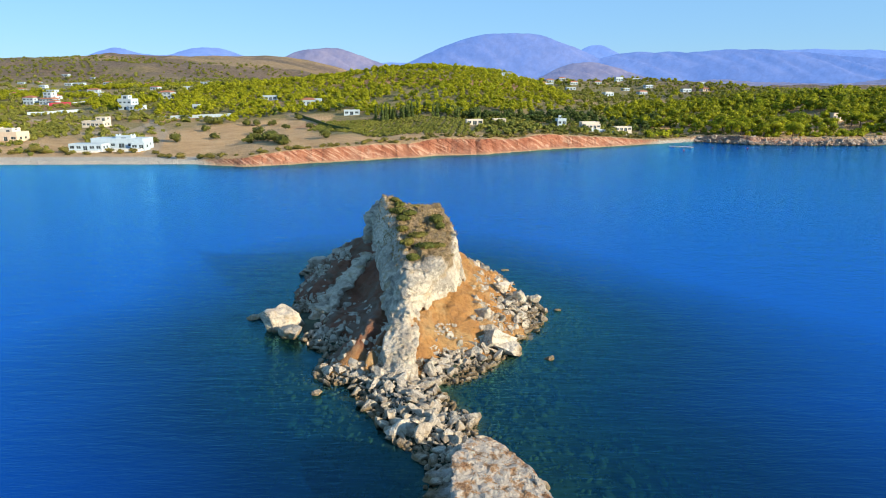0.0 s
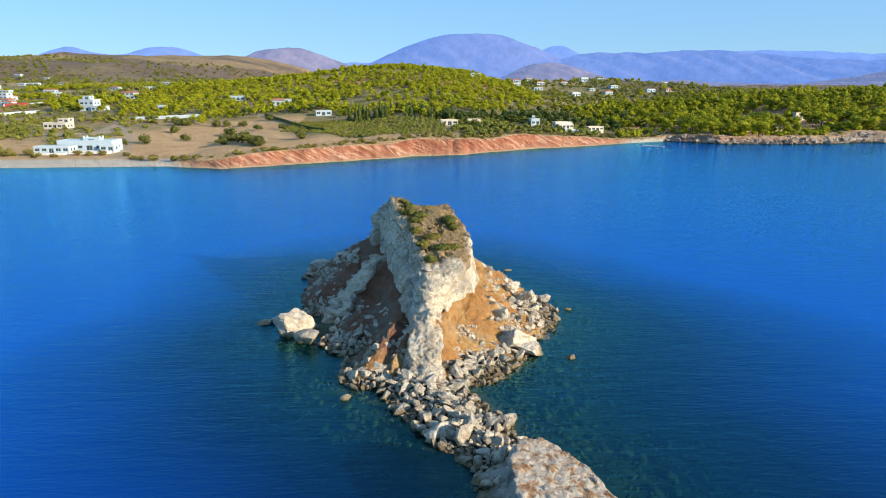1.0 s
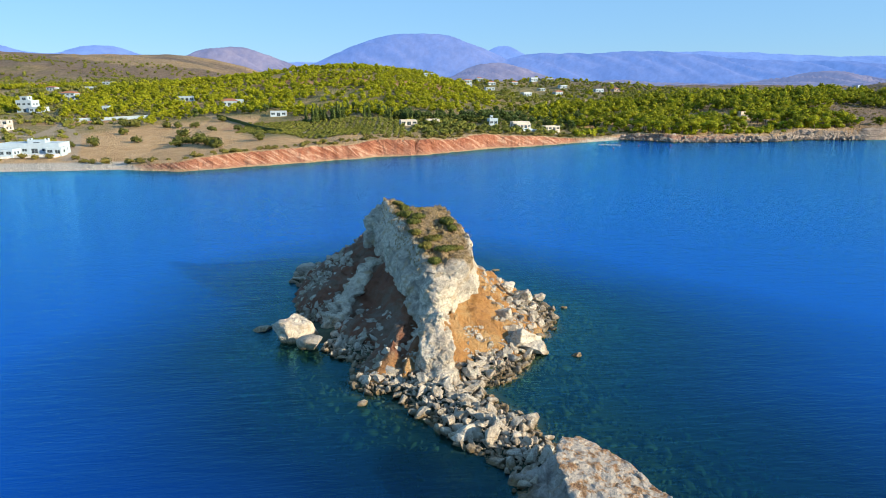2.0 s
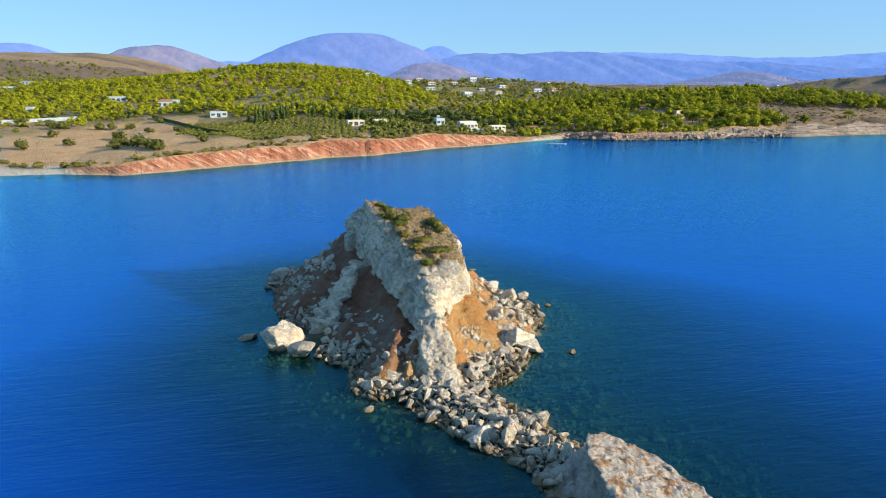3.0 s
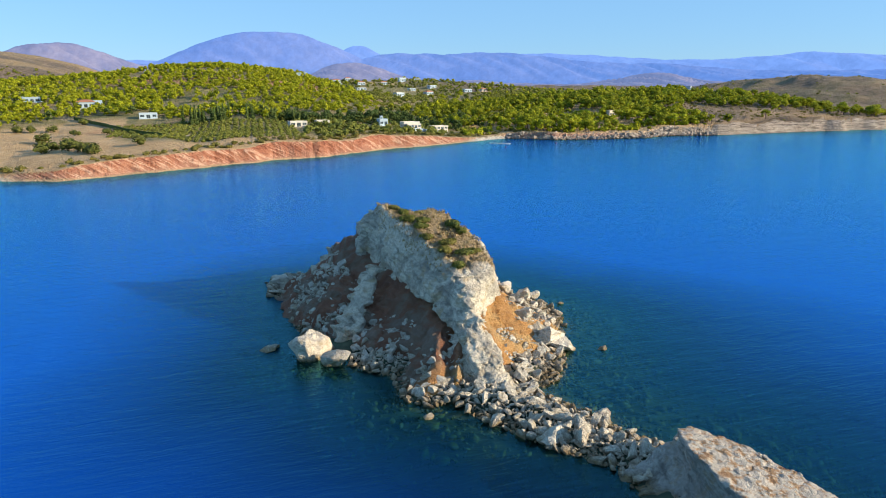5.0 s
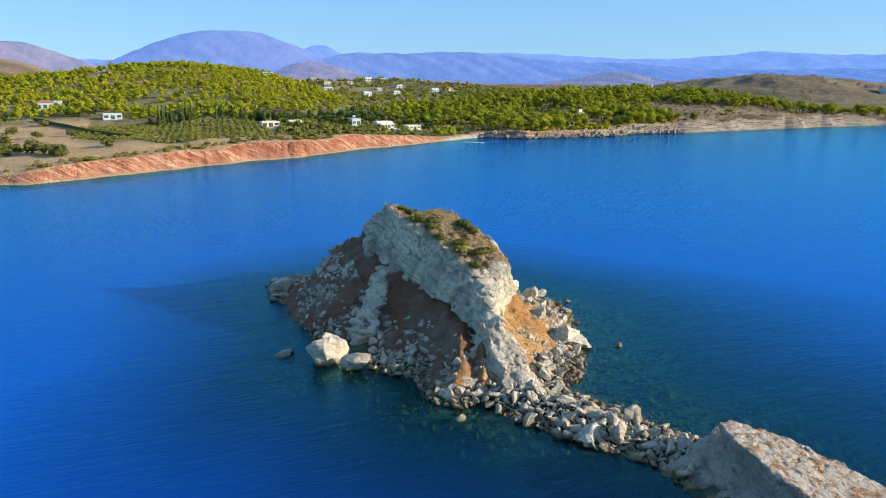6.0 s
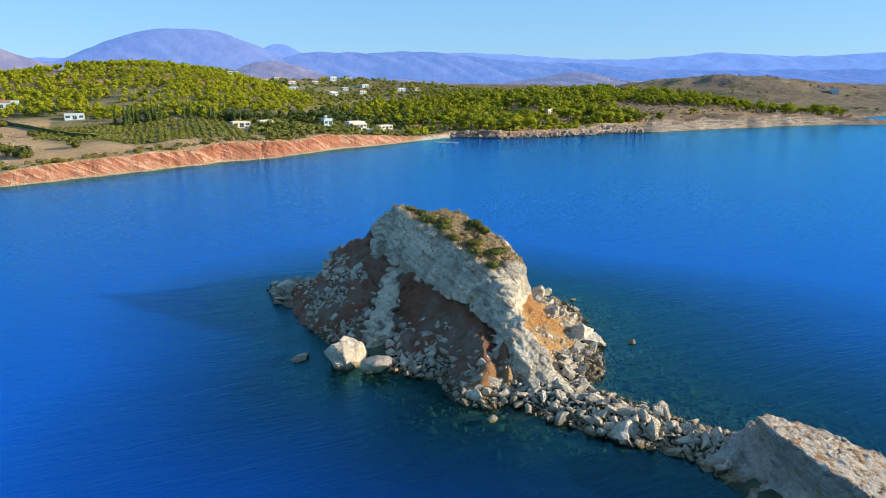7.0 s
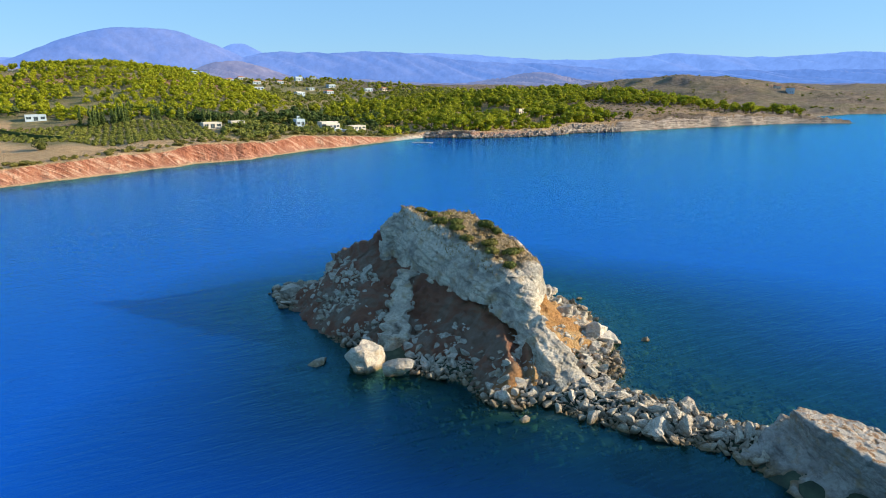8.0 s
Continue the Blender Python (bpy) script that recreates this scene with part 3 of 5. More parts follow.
# crag: heights of its foot and the line of its right-hand face, by y
FOOT_Y, FOOT_Z = [50, 53, 55, 57, 58.5, 60.6, 62, 66, 78], [-1.2, -0.4, 1.6, 3.2, 4.4, 5.1, 5.0, 4.4, 4.0]
FACE_Y, FACE_X = [52, 55, 57, 58.6, 60, 62, 66, 70, 75, 78], [-3.4, -3.6, -3.3, -1.7, 0.3, 1.3, 1.7, 1.2, 0.2, -1.0]


def crag_plateau(x, y):
    """Height of the sloping turf on the crag, and the line of its left-hand rim."""
    s = 75.4 - y
    return 11.9 - 0.225 * s - 0.0018 * np.clip(s, 0, 30) ** 2 - 0.25 * np.clip(x + 0.3, 0, 5) - 0.45 * np.clip(y - 73.0, 0, 7) * smooth(-6.2, -4.2, x), -7.1 + 0.245 * s


def cap_base(x, y, z):
    plateau, rim = crag_plateau(x, y)
    top = (z - plateau) * 0.95
    bevel = ((rim - x) - 0.85 * (plateau - z)) * 0.76
    left = -8.5 + 0.18 * (75.4 - np.clip(y, 60.5, 80)) - 0.2 * np.clip(60.5 - y, 0, 5) - x
    right = (x - np.interp(y, FACE_Y, FACE_X) + 0.16 * (z - 7)) * 0.95
    back = y - 77.2 + 0.3 * (z - 8)
    front = (z - (4.1 + 0.66 * (y - 54.2))) * 0.82
    foot = (np.interp(y, FOOT_Y, FOOT_Z) - z) * 0.8
    f = smax(smax(smax(top, bevel, 0.25), smax(left, right, 0.6), 0.3), smax(smax(back, front, 0.5), foot, 0.3), 0.4)
    toe = smax(smax((z - (2.85 + 0.42 * (y - 53.6))) * 0.9, (50.9 - y + 0.25 * z) * 0.95, 0.3), smax(-5.0 - x, x + 2.45 - 0.05 * (y - 52), 0.3), 0.3)
    f = smin(f, smax(toe, y - 57.0, 0.3), 0.25)
    d, t = near_line(x, y, (-9.0, 71.4), (-13.0, 66.0))
    d = d + 0.3 * np.sin(2.3 * x + 1.7 * z) * np.sin(1.9 * y - 1.3 * z) + 0.2 * np.sin(4.1 * y + 2.9 * z)
    f = smin(f, np.maximum(d - 0.7 - 0.65 * t, z - (5.9 - 4.3 * t)) * 0.85, 0.3)
    d, t = near_line(x, y, (-7.6, 76.6), (-8.8, 76.0))
    f = smin(f, np.maximum(d - 0.6, z - 9.4) * 0.9, 0.3)
    cave = np.sqrt((x + 5.9) ** 2 + ((y - 51.5) / 1.5) ** 2 + ((z - 0.9) / 1.15) ** 2) - 0.85
    return smax(f, -cave, 0.25)


def cap_field(x, y, z):
    return cap_base(x, y, z) + strata(x, y, z)


def earth_height(x, y):
    h = np.full(x.shape, -3.0)
    # ridge lines: ends, heights, steepness to the left and right, height of the bare scarp to the left
    for a, b, ha, hb, sl, sr, scarp in (((-3.8, 53.4), (-2.8, 62), 2.4, 6.5, 0.56, 0.60, 0.2), ((-2.8, 62), (-4.6, 74), 6.5, 9.2, 0.80, 0.68, 0.3),
                                        ((-4.6, 74), (-8.0, 77.5), 9.2, 9.0, 0.62, 0.80, 1.2), ((-8.0, 77.5), (-10.0, 86.6), 8.8, 5.6, 0.5, 0.75, 2.6)):
        d, t = near_line(x, y, a, b)
        side = (x - a[0]) * (b[1] - a[1]) - (y - a[1]) * (b[0] - a[0])
        fall = np.where(side < 0, np.minimum(2.2 * d, scarp + d * sl), d * sr)
        h = np.maximum(h, ha + (hb - ha) * t - fall)
    hollow = 1.0 * np.exp(-(((x + 8.2) / 2.0) ** 2 + ((y - 63.5) / 4.0) ** 2))
    foot = np.clip(islet_edge(x, y) + 2.6, 0, None)
    d, t = near_line(x, y, (-5.4, 55.0), (-6.7, 51.9))
    spur = 3.0 - 1.5 * t - 1.9 * d
    d, t = near_line(x, y, (-5.6, 58.4), (-8.2, 53.4))
    flank = 3.5 - 1.7 * t - 0.85 * d
    return np.maximum(h - hollow - 0.45 * foot * (x < 0), np.maximum(spur, flank))


def earth_base(x, y, z):
    f = (z - earth_height(x[:, :, :1], y[:, :, :1])) * 0.75
    cave = np.sqrt((x + 5.7) ** 2 + ((y - 51.3) / 1.5) ** 2 + ((z - 0.8) / 1.1) ** 2) - 0.75
    return smax(f, -cave, 0.2)


def earth_relief(x, y, z):
    """Rills that run down the slope, slumped steps and clods."""
    rill = np.abs(vnoise(x / 3.2 + 0.4 * z, y / 0.8, 2.0)) * 0.4 + np.abs(vnoise(x / 5 + 9, y / 2.1, z / 6)) * 0.45
    return rill + 0.6 * fbm(x / 2.4, y / 2.4, z / 1.6, 3) + 0.4 * fbm(x / 0.7, y / 0.7, z / 0.6, 3) - 0.42


islet = tagged(new("rock_islet"), "pale limestone crag over orange earth, ringed by boulders in the sea", "islet")
cv, cq = solid(cap_base, (-15.5, 48.5, -1.0), (4.0, 80.0, 13.0), 0.14, strata)
crag_mesh = mesh_from("crag", cv, cq)
plateau_at, rim_at = crag_plateau(cv[:, 0], cv[:, 1])
edge_noise = 0.5 * fbm(cv[:, 0] / 1.2, cv[:, 1] / 1.2, 5.0, 3)
attribute(crag_mesh, "turf", smooth(-0.2, 0.35, cv[:, 0] - rim_at + edge_noise) * smooth(1.3, 0.6, plateau_at - cv[:, 2]) * smooth(60.0, 60.9, cv[:, 1] + edge_noise) * smooth(1.3, 0.7, cv[:, 0] + edge_noise))
crag = put("crag", crag_mesh, ROCK, islet, "weathered pale limestone cap")
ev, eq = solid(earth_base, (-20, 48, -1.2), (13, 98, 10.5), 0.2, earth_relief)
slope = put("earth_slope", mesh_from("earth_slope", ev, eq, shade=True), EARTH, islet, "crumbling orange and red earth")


def near_rock_field(x, y, z):
    """The nearer rock: a slab whose top tilts down towards the eye."""
    top = (z - (3.95 - 0.17 * (x - 1) - 0.12 * np.clip(32 - y, 0, 9))) * 0.95
    left = (np.interp(y, [24, 30, 32.5, 36.4], [0.2, 0.3, 0.7, 2.4]) - x - 0.4 * (z - 3.6)) * 0.85
    right = (x - np.interp(y, [24, 27.7, 31.9, 36.4], [7.2, 6.5, 5.4, 3.0]) + 0.5 * (z - 3.0)) * 0.8
    head = (y - 35.3 + 0.35 * (z - 3) + 0.1 * (x - 2)) * 0.95
    tail = 23.5 - y
    f = smax(smax(top, smax(left, right, 0.3), 0.2), smax(head, tail, 0.3), 0.3)
    slant = smax((z - (1.05 + 0.5 * (x - 1.0))) * 0.85, (-2.3 - x + 0.25 * (36 - y)) * 0.8, 0.3)
    shoulder = smax(smax(slant, (y - 36.6 - 0.25 * x + 0.4 * z) * 0.9, 0.3), smax(x - 3.5, 30 - y, 0.3), 0.3) + 0.45 * fbm(x / 1.6, y / 1.6, z / 1.6, 4) - 0.1
    hole = np.minimum(np.sqrt((x + 1.3) ** 2 + (y - 33.4) ** 2 + (z - 0.1) ** 2) - 0.75, np.sqrt((x + 0.7) ** 2 + (y - 31.6) ** 2 + (z - 0.2) ** 2) - 0.8)
    shoulder = smax(shoulder, -hole, 0.2)
    return smin(f, shoulder, 0.2)


nv, nq = solid(near_rock_field, (-4.5, 22.5, -1.2), (13, 39, 6.0), 0.11, lambda x, y, z: 0.36 * strata(x * 1.5, y * 1.5, z * 1.5) + 0.12 * fbm(x / 0.35, y / 0.35, z / 0.35, 2))
near_rock = put("sea_rock", mesh_from("sea_rock", nv, nq), LICHEN_ROCK, None, "tilted pale limestone rock with rusty lichen on its top", "rock")


# ---- stones ----
def ico(level):
    bm = bmesh.new()
    bmesh.ops.create_icosphere(bm, subdivisions=level, radius=1.0)
    v = np.array([p.co for p in bm.verts])
    f = np.array([[p.index for p in q.verts] for q in bm.faces])
    bm.free()
    return v, f


def stone_shape(rng, level, cuts, relief=0.0):
    """A broken block of about one metre's radius: a ball cut by chance planes."""
    v, f = ico(level)
    v = v.copy()
    for _ in range(cuts):
        n = rng.normal(size=3)
        n /= np.linalg.norm(n)
        v -= np.clip(v @ n - rng.uniform(0.34, 0.66), 0, None)[:, None] * n[None]
    if relief:
        n = v / np.linalg.norm(v, axis=1)[:, None]
        v = v + n * (relief * fbm(v[:, 0] * 2.2 + rng.uniform(0, 50), v[:, 1] * 2.2, v[:, 2] * 2.2, 4) - 0.7 * relief * np.abs(fbm(v[:, 0] * 3.1 + 9, v[:, 1] * 3.1, v[:, 2] * 5.5, 3)))[:, None]
    v /= np.abs(v).max()
    return v, f


def spin(rng, flat=0.7):
    """A chance turn and stretch for a stone."""
    turn = np.array(Euler((rng.uniform(-0.7, 0.7), rng.uniform(-0.7, 0.7), rng.uniform(0, 6.28))).to_matrix())
    return turn @ np.diag([rng.uniform(0.85, 1.45), rng.uniform(0.65, 1.0), rng.uniform(flat - 0.15, flat + 0.2)])


def as_matrix(m3, place, r):
    m = Matrix([[*(m3[i] * r), place[i]] for i in range(3)] + [[0, 0, 0, 1]])
    return m


def joined(shapes, places):
    """One mesh from many copies of shapes; places holds (shape, 3 x 3 turn and size, spot)."""
    vs, fs, n = [], [], 0
    for k, m, p in places:
        v, f = shapes[k]
        vs.append(v @ m.T + np.asarray(p))
        fs.append(f + n)
        n += len(v)
    return np.concatenate(vs), np.concatenate(fs)


rng = np.random.default_rng(4)
BIG = [stone_shape(rng, 3, 13, 0.03) for _ in range(7)]
SMALL = [stone_shape(rng, 2, 12) for _ in range(8)]
TINY = [stone_shape(rng, 1, 9) for _ in range(8)]
BIG_MESH = [mesh_from("boulder", v, None, f) for v, f in BIG]
SMALL_MESH = [mesh_from("stone", v, None, f) for v, f in SMALL]
for me in BIG_MESH + SMALL_MESH:
    me.materials.append(STONE)


def islet_top(x, y):
    return np.maximum(floor_near(x, y), earth_height(x, y) - 0.1)


def lone_boulder(name, x, y, z, size, turn, shape, label, level=4, seed=0):
    """A great boulder that lies by itself: size along its three ways."""
    g = np.random.default_rng(seed)
    v, f = stone_shape(g, level, shape + 4, 0.13)
    v = v / np.abs(v).max(0) * np.array(size)
    v[:, 2] += 0.03 * np.sin(v[:, 0] * 3)
    ob = put(name, mesh_from(name, v, None, f), STONE, None, label, "boulder")
    ob.matrix_world = pose(x, y, z, *turn)
    return ob


lone_boulder("boulder", -16.9, 63.6, 0.7, (2.1, 1.6, 1.9), (8, -14, 25), 13, "great pale limestone boulder standing in the shallows", seed=3)
lone_boulder("boulder", -15.5, 60.6, 0.3, (1.9, 1.2, 1.0), (0, -14, -25), 8, "low ochre-stained boulder at the waterline", seed=5)
lone_boulder("boulder", -20.7, 66.3, 0.05, (1.3, 0.7, 0.6), (0, 0, 10), 8, "dark flat rock awash beside the boulder", seed=6)
lone_boulder("boulder", 5.0, 57.6, 0.95, (2.1, 1.35, 1.35), (0, 0, 20), 14, "huge rounded grey-white boulder with cracked bedding", seed=31)
lone_boulder("boulder", 6.1, 56.6, 0.3, (1.7, 1.2, 0.7), (0, 5, 15), 9, "flat layered boulder under the rounded one", seed=9)
lone_boulder("boulder", 3.7, 61.0, 1.9, (0.95, 0.7, 1.45), (10, 15, 0), 7, "upright white slab leaning on the slope", seed=10)
lone_boulder("boulder", 4.4, 59.0, 1.3, (1.25, 0.8, 0.9), (0, 10, -10), 8, "angular white boulder above the rubble", seed=11)
lone_boulder("boulder", 6.9, 71.2, 1.9, (1.2, 0.9, 0.95), (0, 0, 20), 9, "square pale boulder on the far rubble", seed=12)
lone_boulder("boulder", 8.7, 69.6, 1.4, (1.0, 0.8, 1.35), (8, 20, 0), 6, "pointed white block among the rubble", seed=13)
lone_boulder("boulder", -10.9, 63.4, 0.75, (1.45, 1.0, 0.85), (0, 0, -20), 8, "squarish grey boulder at the foot of the red slope", seed=14)
lone_boulder("boulder", -12.1, 65.0, 1.1, (0.8, 1.5, 0.55), (30, 0, -30), 7, "long grey slab slid down the slope", seed=15)
lone_boulder("boulder", -11.0, 87.8, 2.9, (1.5, 1.0, 0.7), (0, 0, 10), 8, "sunlit pale block on the far end", seed=16)
lone_boulder("boulder", -16.6, 86.2, 0.5, (2.4, 1.6, 1.2), (0, 8, 15), 9, "broad dark grey boulder at the far shore", seed=17)
lone_boulder("boulder", -13.2, 83.0, 1.4, (1.3, 1.0, 1.4), (0, 0, 40), 8, "blocky grey boulder on the shaded apron", seed=18)
lone_boulder("boulder", -17.9, 90.4, 0.1, (0.8, 0.6, 0.5), (0, 0, 0), 8, "small dark rock off the far shore", seed=19)
lone_boulder("boulder", -1.6, 40.6, 0.55, (0.75, 1.15, 1.0), (-25, 15, 15), 6, "tilted white slab on the rubble bar", seed=20)
lone_boulder("boulder", -3.3, 41.7, 0.4, (1.3, 0.9, 0.8), (0, 0, 0), 8, "shaded grey block beside the white slab", seed=21)
lone_boulder("boulder", -10.1, 51.9, 0.35, (0.7, 0.55, 0.55), (0, 0, 0), 8, "rounded pale stone at the tide's edge", seed=22)
lone_boulder("boulder", 9.9, 55.2, 0.0, (0.6, 0.4, 0.35), (0, 0, 20), 8, "small brown rock awash", seed=23)
lone_boulder("boulder", 2.0, 43.4, 0.35, (0.9, 0.75, 0.65), (0, 0, 20), 8, "rounded tan boulder on the bar", seed=24)
lone_boulder("boulder", -10.4, 48.3, 0.1, (0.6, 0.4, 0.3), (0, 0, 20), 8, "ochre rock awash off the bar", seed=25)
lone_boulder("boulder", 13.0, 68.6, 0.02, (0.55, 0.35, 0.25), (0, 0, 20), 8, "flat brown rock awash", seed=26)
lone_boulder("boulder", 10.6, 70.8, 0.7, (0.8, 0.5, 0.5), (0, 0, 10), 8, "tan boulder at the water's edge", seed=27)
lone_boulder("boulder", 8.2, 85.0, 0.02, (0.8, 0.4, 0.3), (0, 0, 10), 8, "dark rock awash behind the islet", seed=28)


def scatter(count, box, accept, radius, seed, crowd=0.72):
    """Spots and radii for stones, large ones first, none deep inside another."""
    g = np.random.default_rng(seed)
    radii = np.sort(radius(g, count))[::-1]
    x, y = g.uniform(box[0], box[1], count * 40), g.uniform(box[2], box[3], count * 40)
    good = accept(x, y, g)
    x, y = x[good], y[good]
    found = np.zeros((count, 3))
    n, k = 0, 0
    for r in radii:
        for _ in range(10):
            if k >= len(x):
                break
            px, py = x[k], y[k]
            k += 1
            if n and (np.hypot(found[:n, 0] - px, found[:n, 1] - py) < crowd * (found[:n, 2] + r)).any():
                continue
            found[n] = px, py, r
            n += 1
            break
    return found[:n]


def one(fn, x, y):
    return float(fn(np.array([x]), np.array([y]))[0])


def on_apron(x, y, g):
    e = islet_edge(x, y)
    deep = np.where((x > 2) & (y > 55), 8.0, np.where(y > 66, 6.0, 5.5))
    core = (y > 52) & (y < 80) & (x > -8.0) & (x < 1.2) & (e < -3.2)
    ok = (e < np.where(y < 50, 0.3, 0.7)) & (y > 34.5) & (np.hypot(x + 17.5, y - 63.5) > 4.6) & (e > -deep) & ~core
    ok &= islet_top(x, y) < np.where(x > 0, np.where(y < 62, 1.7, 2.9), np.where(y > 69, 4.3 + 0.25 * (-9 - x), 2.5)) + 1.4 * fbm(x / 2.5, y / 2.5, 9.0)
    ok[ok] = cap_field(x[ok], y[ok], islet_top(x[ok], y[ok]) + 0.5) > 0.3
    return ok


spots = scatter(7500, (-19, 12, 35, 95), on_apron, lambda g, n: np.clip(0.15 * g.pareto(2.0, n) + 0.11, 0.11, 0.68), 11, 0.54)
g = np.random.default_rng(12)
rest = []
tops = islet_top(spots[:, 0], spots[:, 1])
for i, (x, y, r) in enumerate(spots):
    z = tops[i] + g.uniform(0.05, 0.45) * r
    m = spin(g, 0.62)
    if i < 300:
        mesh = BIG_MESH[i % 7] if r > 0.45 else SMALL_MESH[i % 8]
        ob = new("boulder" if r > 0.45 else "stone", mesh)
        ob.parent = islet
        ob.matrix_world = as_matrix(m, (x, y, z), r)
    else:
        rest.append((i % 8, m * r, (x, y, z)))
v, f = joined(SMALL, rest)
put("rubble", mesh_from("rubble", v, None, f), STONE, islet, "small broken limestone", kind="stuff")


g = np.random.default_rng(14)
x, y = g.uniform(-19, 12, 60000), g.uniform(35, 95, 60000)
ok = on_apron(x, y, g)
x, y = x[ok][:2600], y[ok][:2600]
z = islet_top(x, y) + 0.02
grit = [(i % 8, spin(g) * g.uniform(0.07, 0.2), (x[i], y[i], z[i])) for i in range(len(x))]
v, f = joined(TINY, grit)
put("gravel", mesh_from("gravel", v, None, f), STONE, islet, "small angular gravel", kind="stuff")
side = (g.uniform(-15, 6, 30000), g.uniform(53, 92, 30000))
h = earth_height(*side)
ok = (h > 0.3) & (h < np.where(side[0] < -8, 4.8, 2.8)) & (cap_field(side[0], side[1], h + 0.6) > 0.5) & (fbm(side[0] / 3, side[1] / 3, 7.0) > np.where(side[0] > 0, -0.05, -0.45 + 0.09 * np.clip(h, 0, 6)))
scree = [(i % 8, spin(g) * g.uniform(0.06, 0.24) * (1.6 if g.uniform() < 0.1 else 1), (px_, py_, hz_ - 0.12)) for i, (px_, py_, hz_) in enumerate(zip(side[0][ok][:3000], side[1][ok][:3000], h[ok][:3000]))]
v, f = joined(TINY, scree)
put("scree", mesh_from("scree", v, None, f), STONE, islet, "loose grey scree on the earth", kind="stuff")


def under_water(x, y, g):
    e = islet_edge(x, y)
    return (e > 0.2) & (e < 24) & (g.uniform(size=x.shape) < np.exp(-e / 8))


PEBBLES = [stone_shape(rng, 1, 4) for _ in range(8)]
sunk = scatter(6500, (-34, 40, 14, 96), under_water, lambda g, n: np.clip(0.16 * g.pareto(2.2, n) + 0.16, 0.16, 0.7), 21, 0.45)
deeps = floor_near(sunk[:, 0], sunk[:, 1])
rest = [(i % 8, spin(g, 0.45) * r, (x, y, min(deeps[i] + 0.1 * r, -0.75 * r) - 0.05)) for i, (x, y, r) in enumerate(sunk)]
v, f = joined(PEBBLES, rest)


def sunk_material():
    m, t, b = material("weedy_stone")
    v_ = coords(t)
    n = noise_tex(t, v_, 0.8, 4, 0.7)
    isl = node(t, "NewGeometry").outputs["Random Per Island"]
    col = ramp(t, n, [(0.3, (0.03, 0.042, 0.022)), (0.6, (0.10, 0.115, 0.06))])
    col = blend(t, 0.7, col, ramp(t, isl, [(0, (0.4, 0.45, 0.35)), (1, (1.0, 1.0, 0.9))]), "MULTIPLY")
    t.links.new(col, b.inputs["Base Color"])
    b.inputs["Roughness"].default_value = 1.0
    return m


put("submerged_stones", mesh_from("submerged_stones", v, None, f, shade=True), sunk_material(), None, "weed-grown stones on the sea floor", "stones", "stuff")


# ---- plants ----
def foliage_material(name, dark, light, glow=0.25):
    m, t, b = material(name)
    b.inputs["Roughness"].default_value = 0.75
    b.inputs["Specular IOR Level"].default_value = 0.25
    v_ = coords(t)
    isl = node(t, "NewGeometry").outputs["Random Per Island"]
    info = node(t, "ObjectInfo").outputs["Random"]
    patch = noise_tex(t, node(t, "NewGeometry").outputs["Position"], 0.09, 3, 0.6)
    mixed = maths(t, "ADD", maths(t, "MULTIPLY", isl, 0.45), maths(t, "ADD", maths(t, "MULTIPLY", patch, 0.7), maths(t, "MULTIPLY", info, 0.15)))
    col = ramp(t, mixed, [(0.35, dark), (0.85, light)])
    t.links.new(col, b.inputs["Base Color"])
    tr = node(t, "BsdfTranslucent", {"Color": col})
    mix = node(t, "MixShader", {0: glow, 1: b.outputs[0], 2: tr.outputs[0]})
    t.links.new(mix.outputs[0], t.nodes["Material Output"].inputs["Surface"])
    return m


PINE = foliage_material("pine_needles", (0.09, 0.115, 0.01), (0.43, 0.44, 0.018), 0.45)
OLIVE = foliage_material("olive_leaves", (0.10, 0.12, 0.02), (0.25, 0.25, 0.045))
DARK = foliage_material("cypress_leaves", (0.045, 0.075, 0.018), (0.11, 0.145, 0.03))
FIELD = foliage_material("field_bush_leaves", (0.055, 0.07, 0.015), (0.15, 0.155, 0.03))
HEATH = foliage_material("heath_leaves", (0.10, 0.10, 0.02), (0.24, 0.20, 0.045))


def bark_material():
    m, t, b = material("bark")
    n = noise_tex(t, coords(t, (6, 6, 1)), 2.0, 5, 0.7)
    t.links.new(ramp(t, n, [(0.3, (0.06, 0.04, 0.03)), (0.7, (0.17, 0.12, 0.09))]), b.inputs["Base Color"])
    b.inputs["Roughness"].default_value = 0.95
    return m


BARK = bark_material()
OCT_V = np.array([(1, 0, 0), (-1, 0, 0), (0, 1, 0), (0, -1, 0), (0, 0, 1), (0, 0, -1)], float)
OCT_F = np.array([(0, 2, 4), (2, 1, 4), (1, 3, 4), (3, 0, 4), (2, 0, 5), (1, 2, 5), (3, 1, 5), (0, 3, 5)])


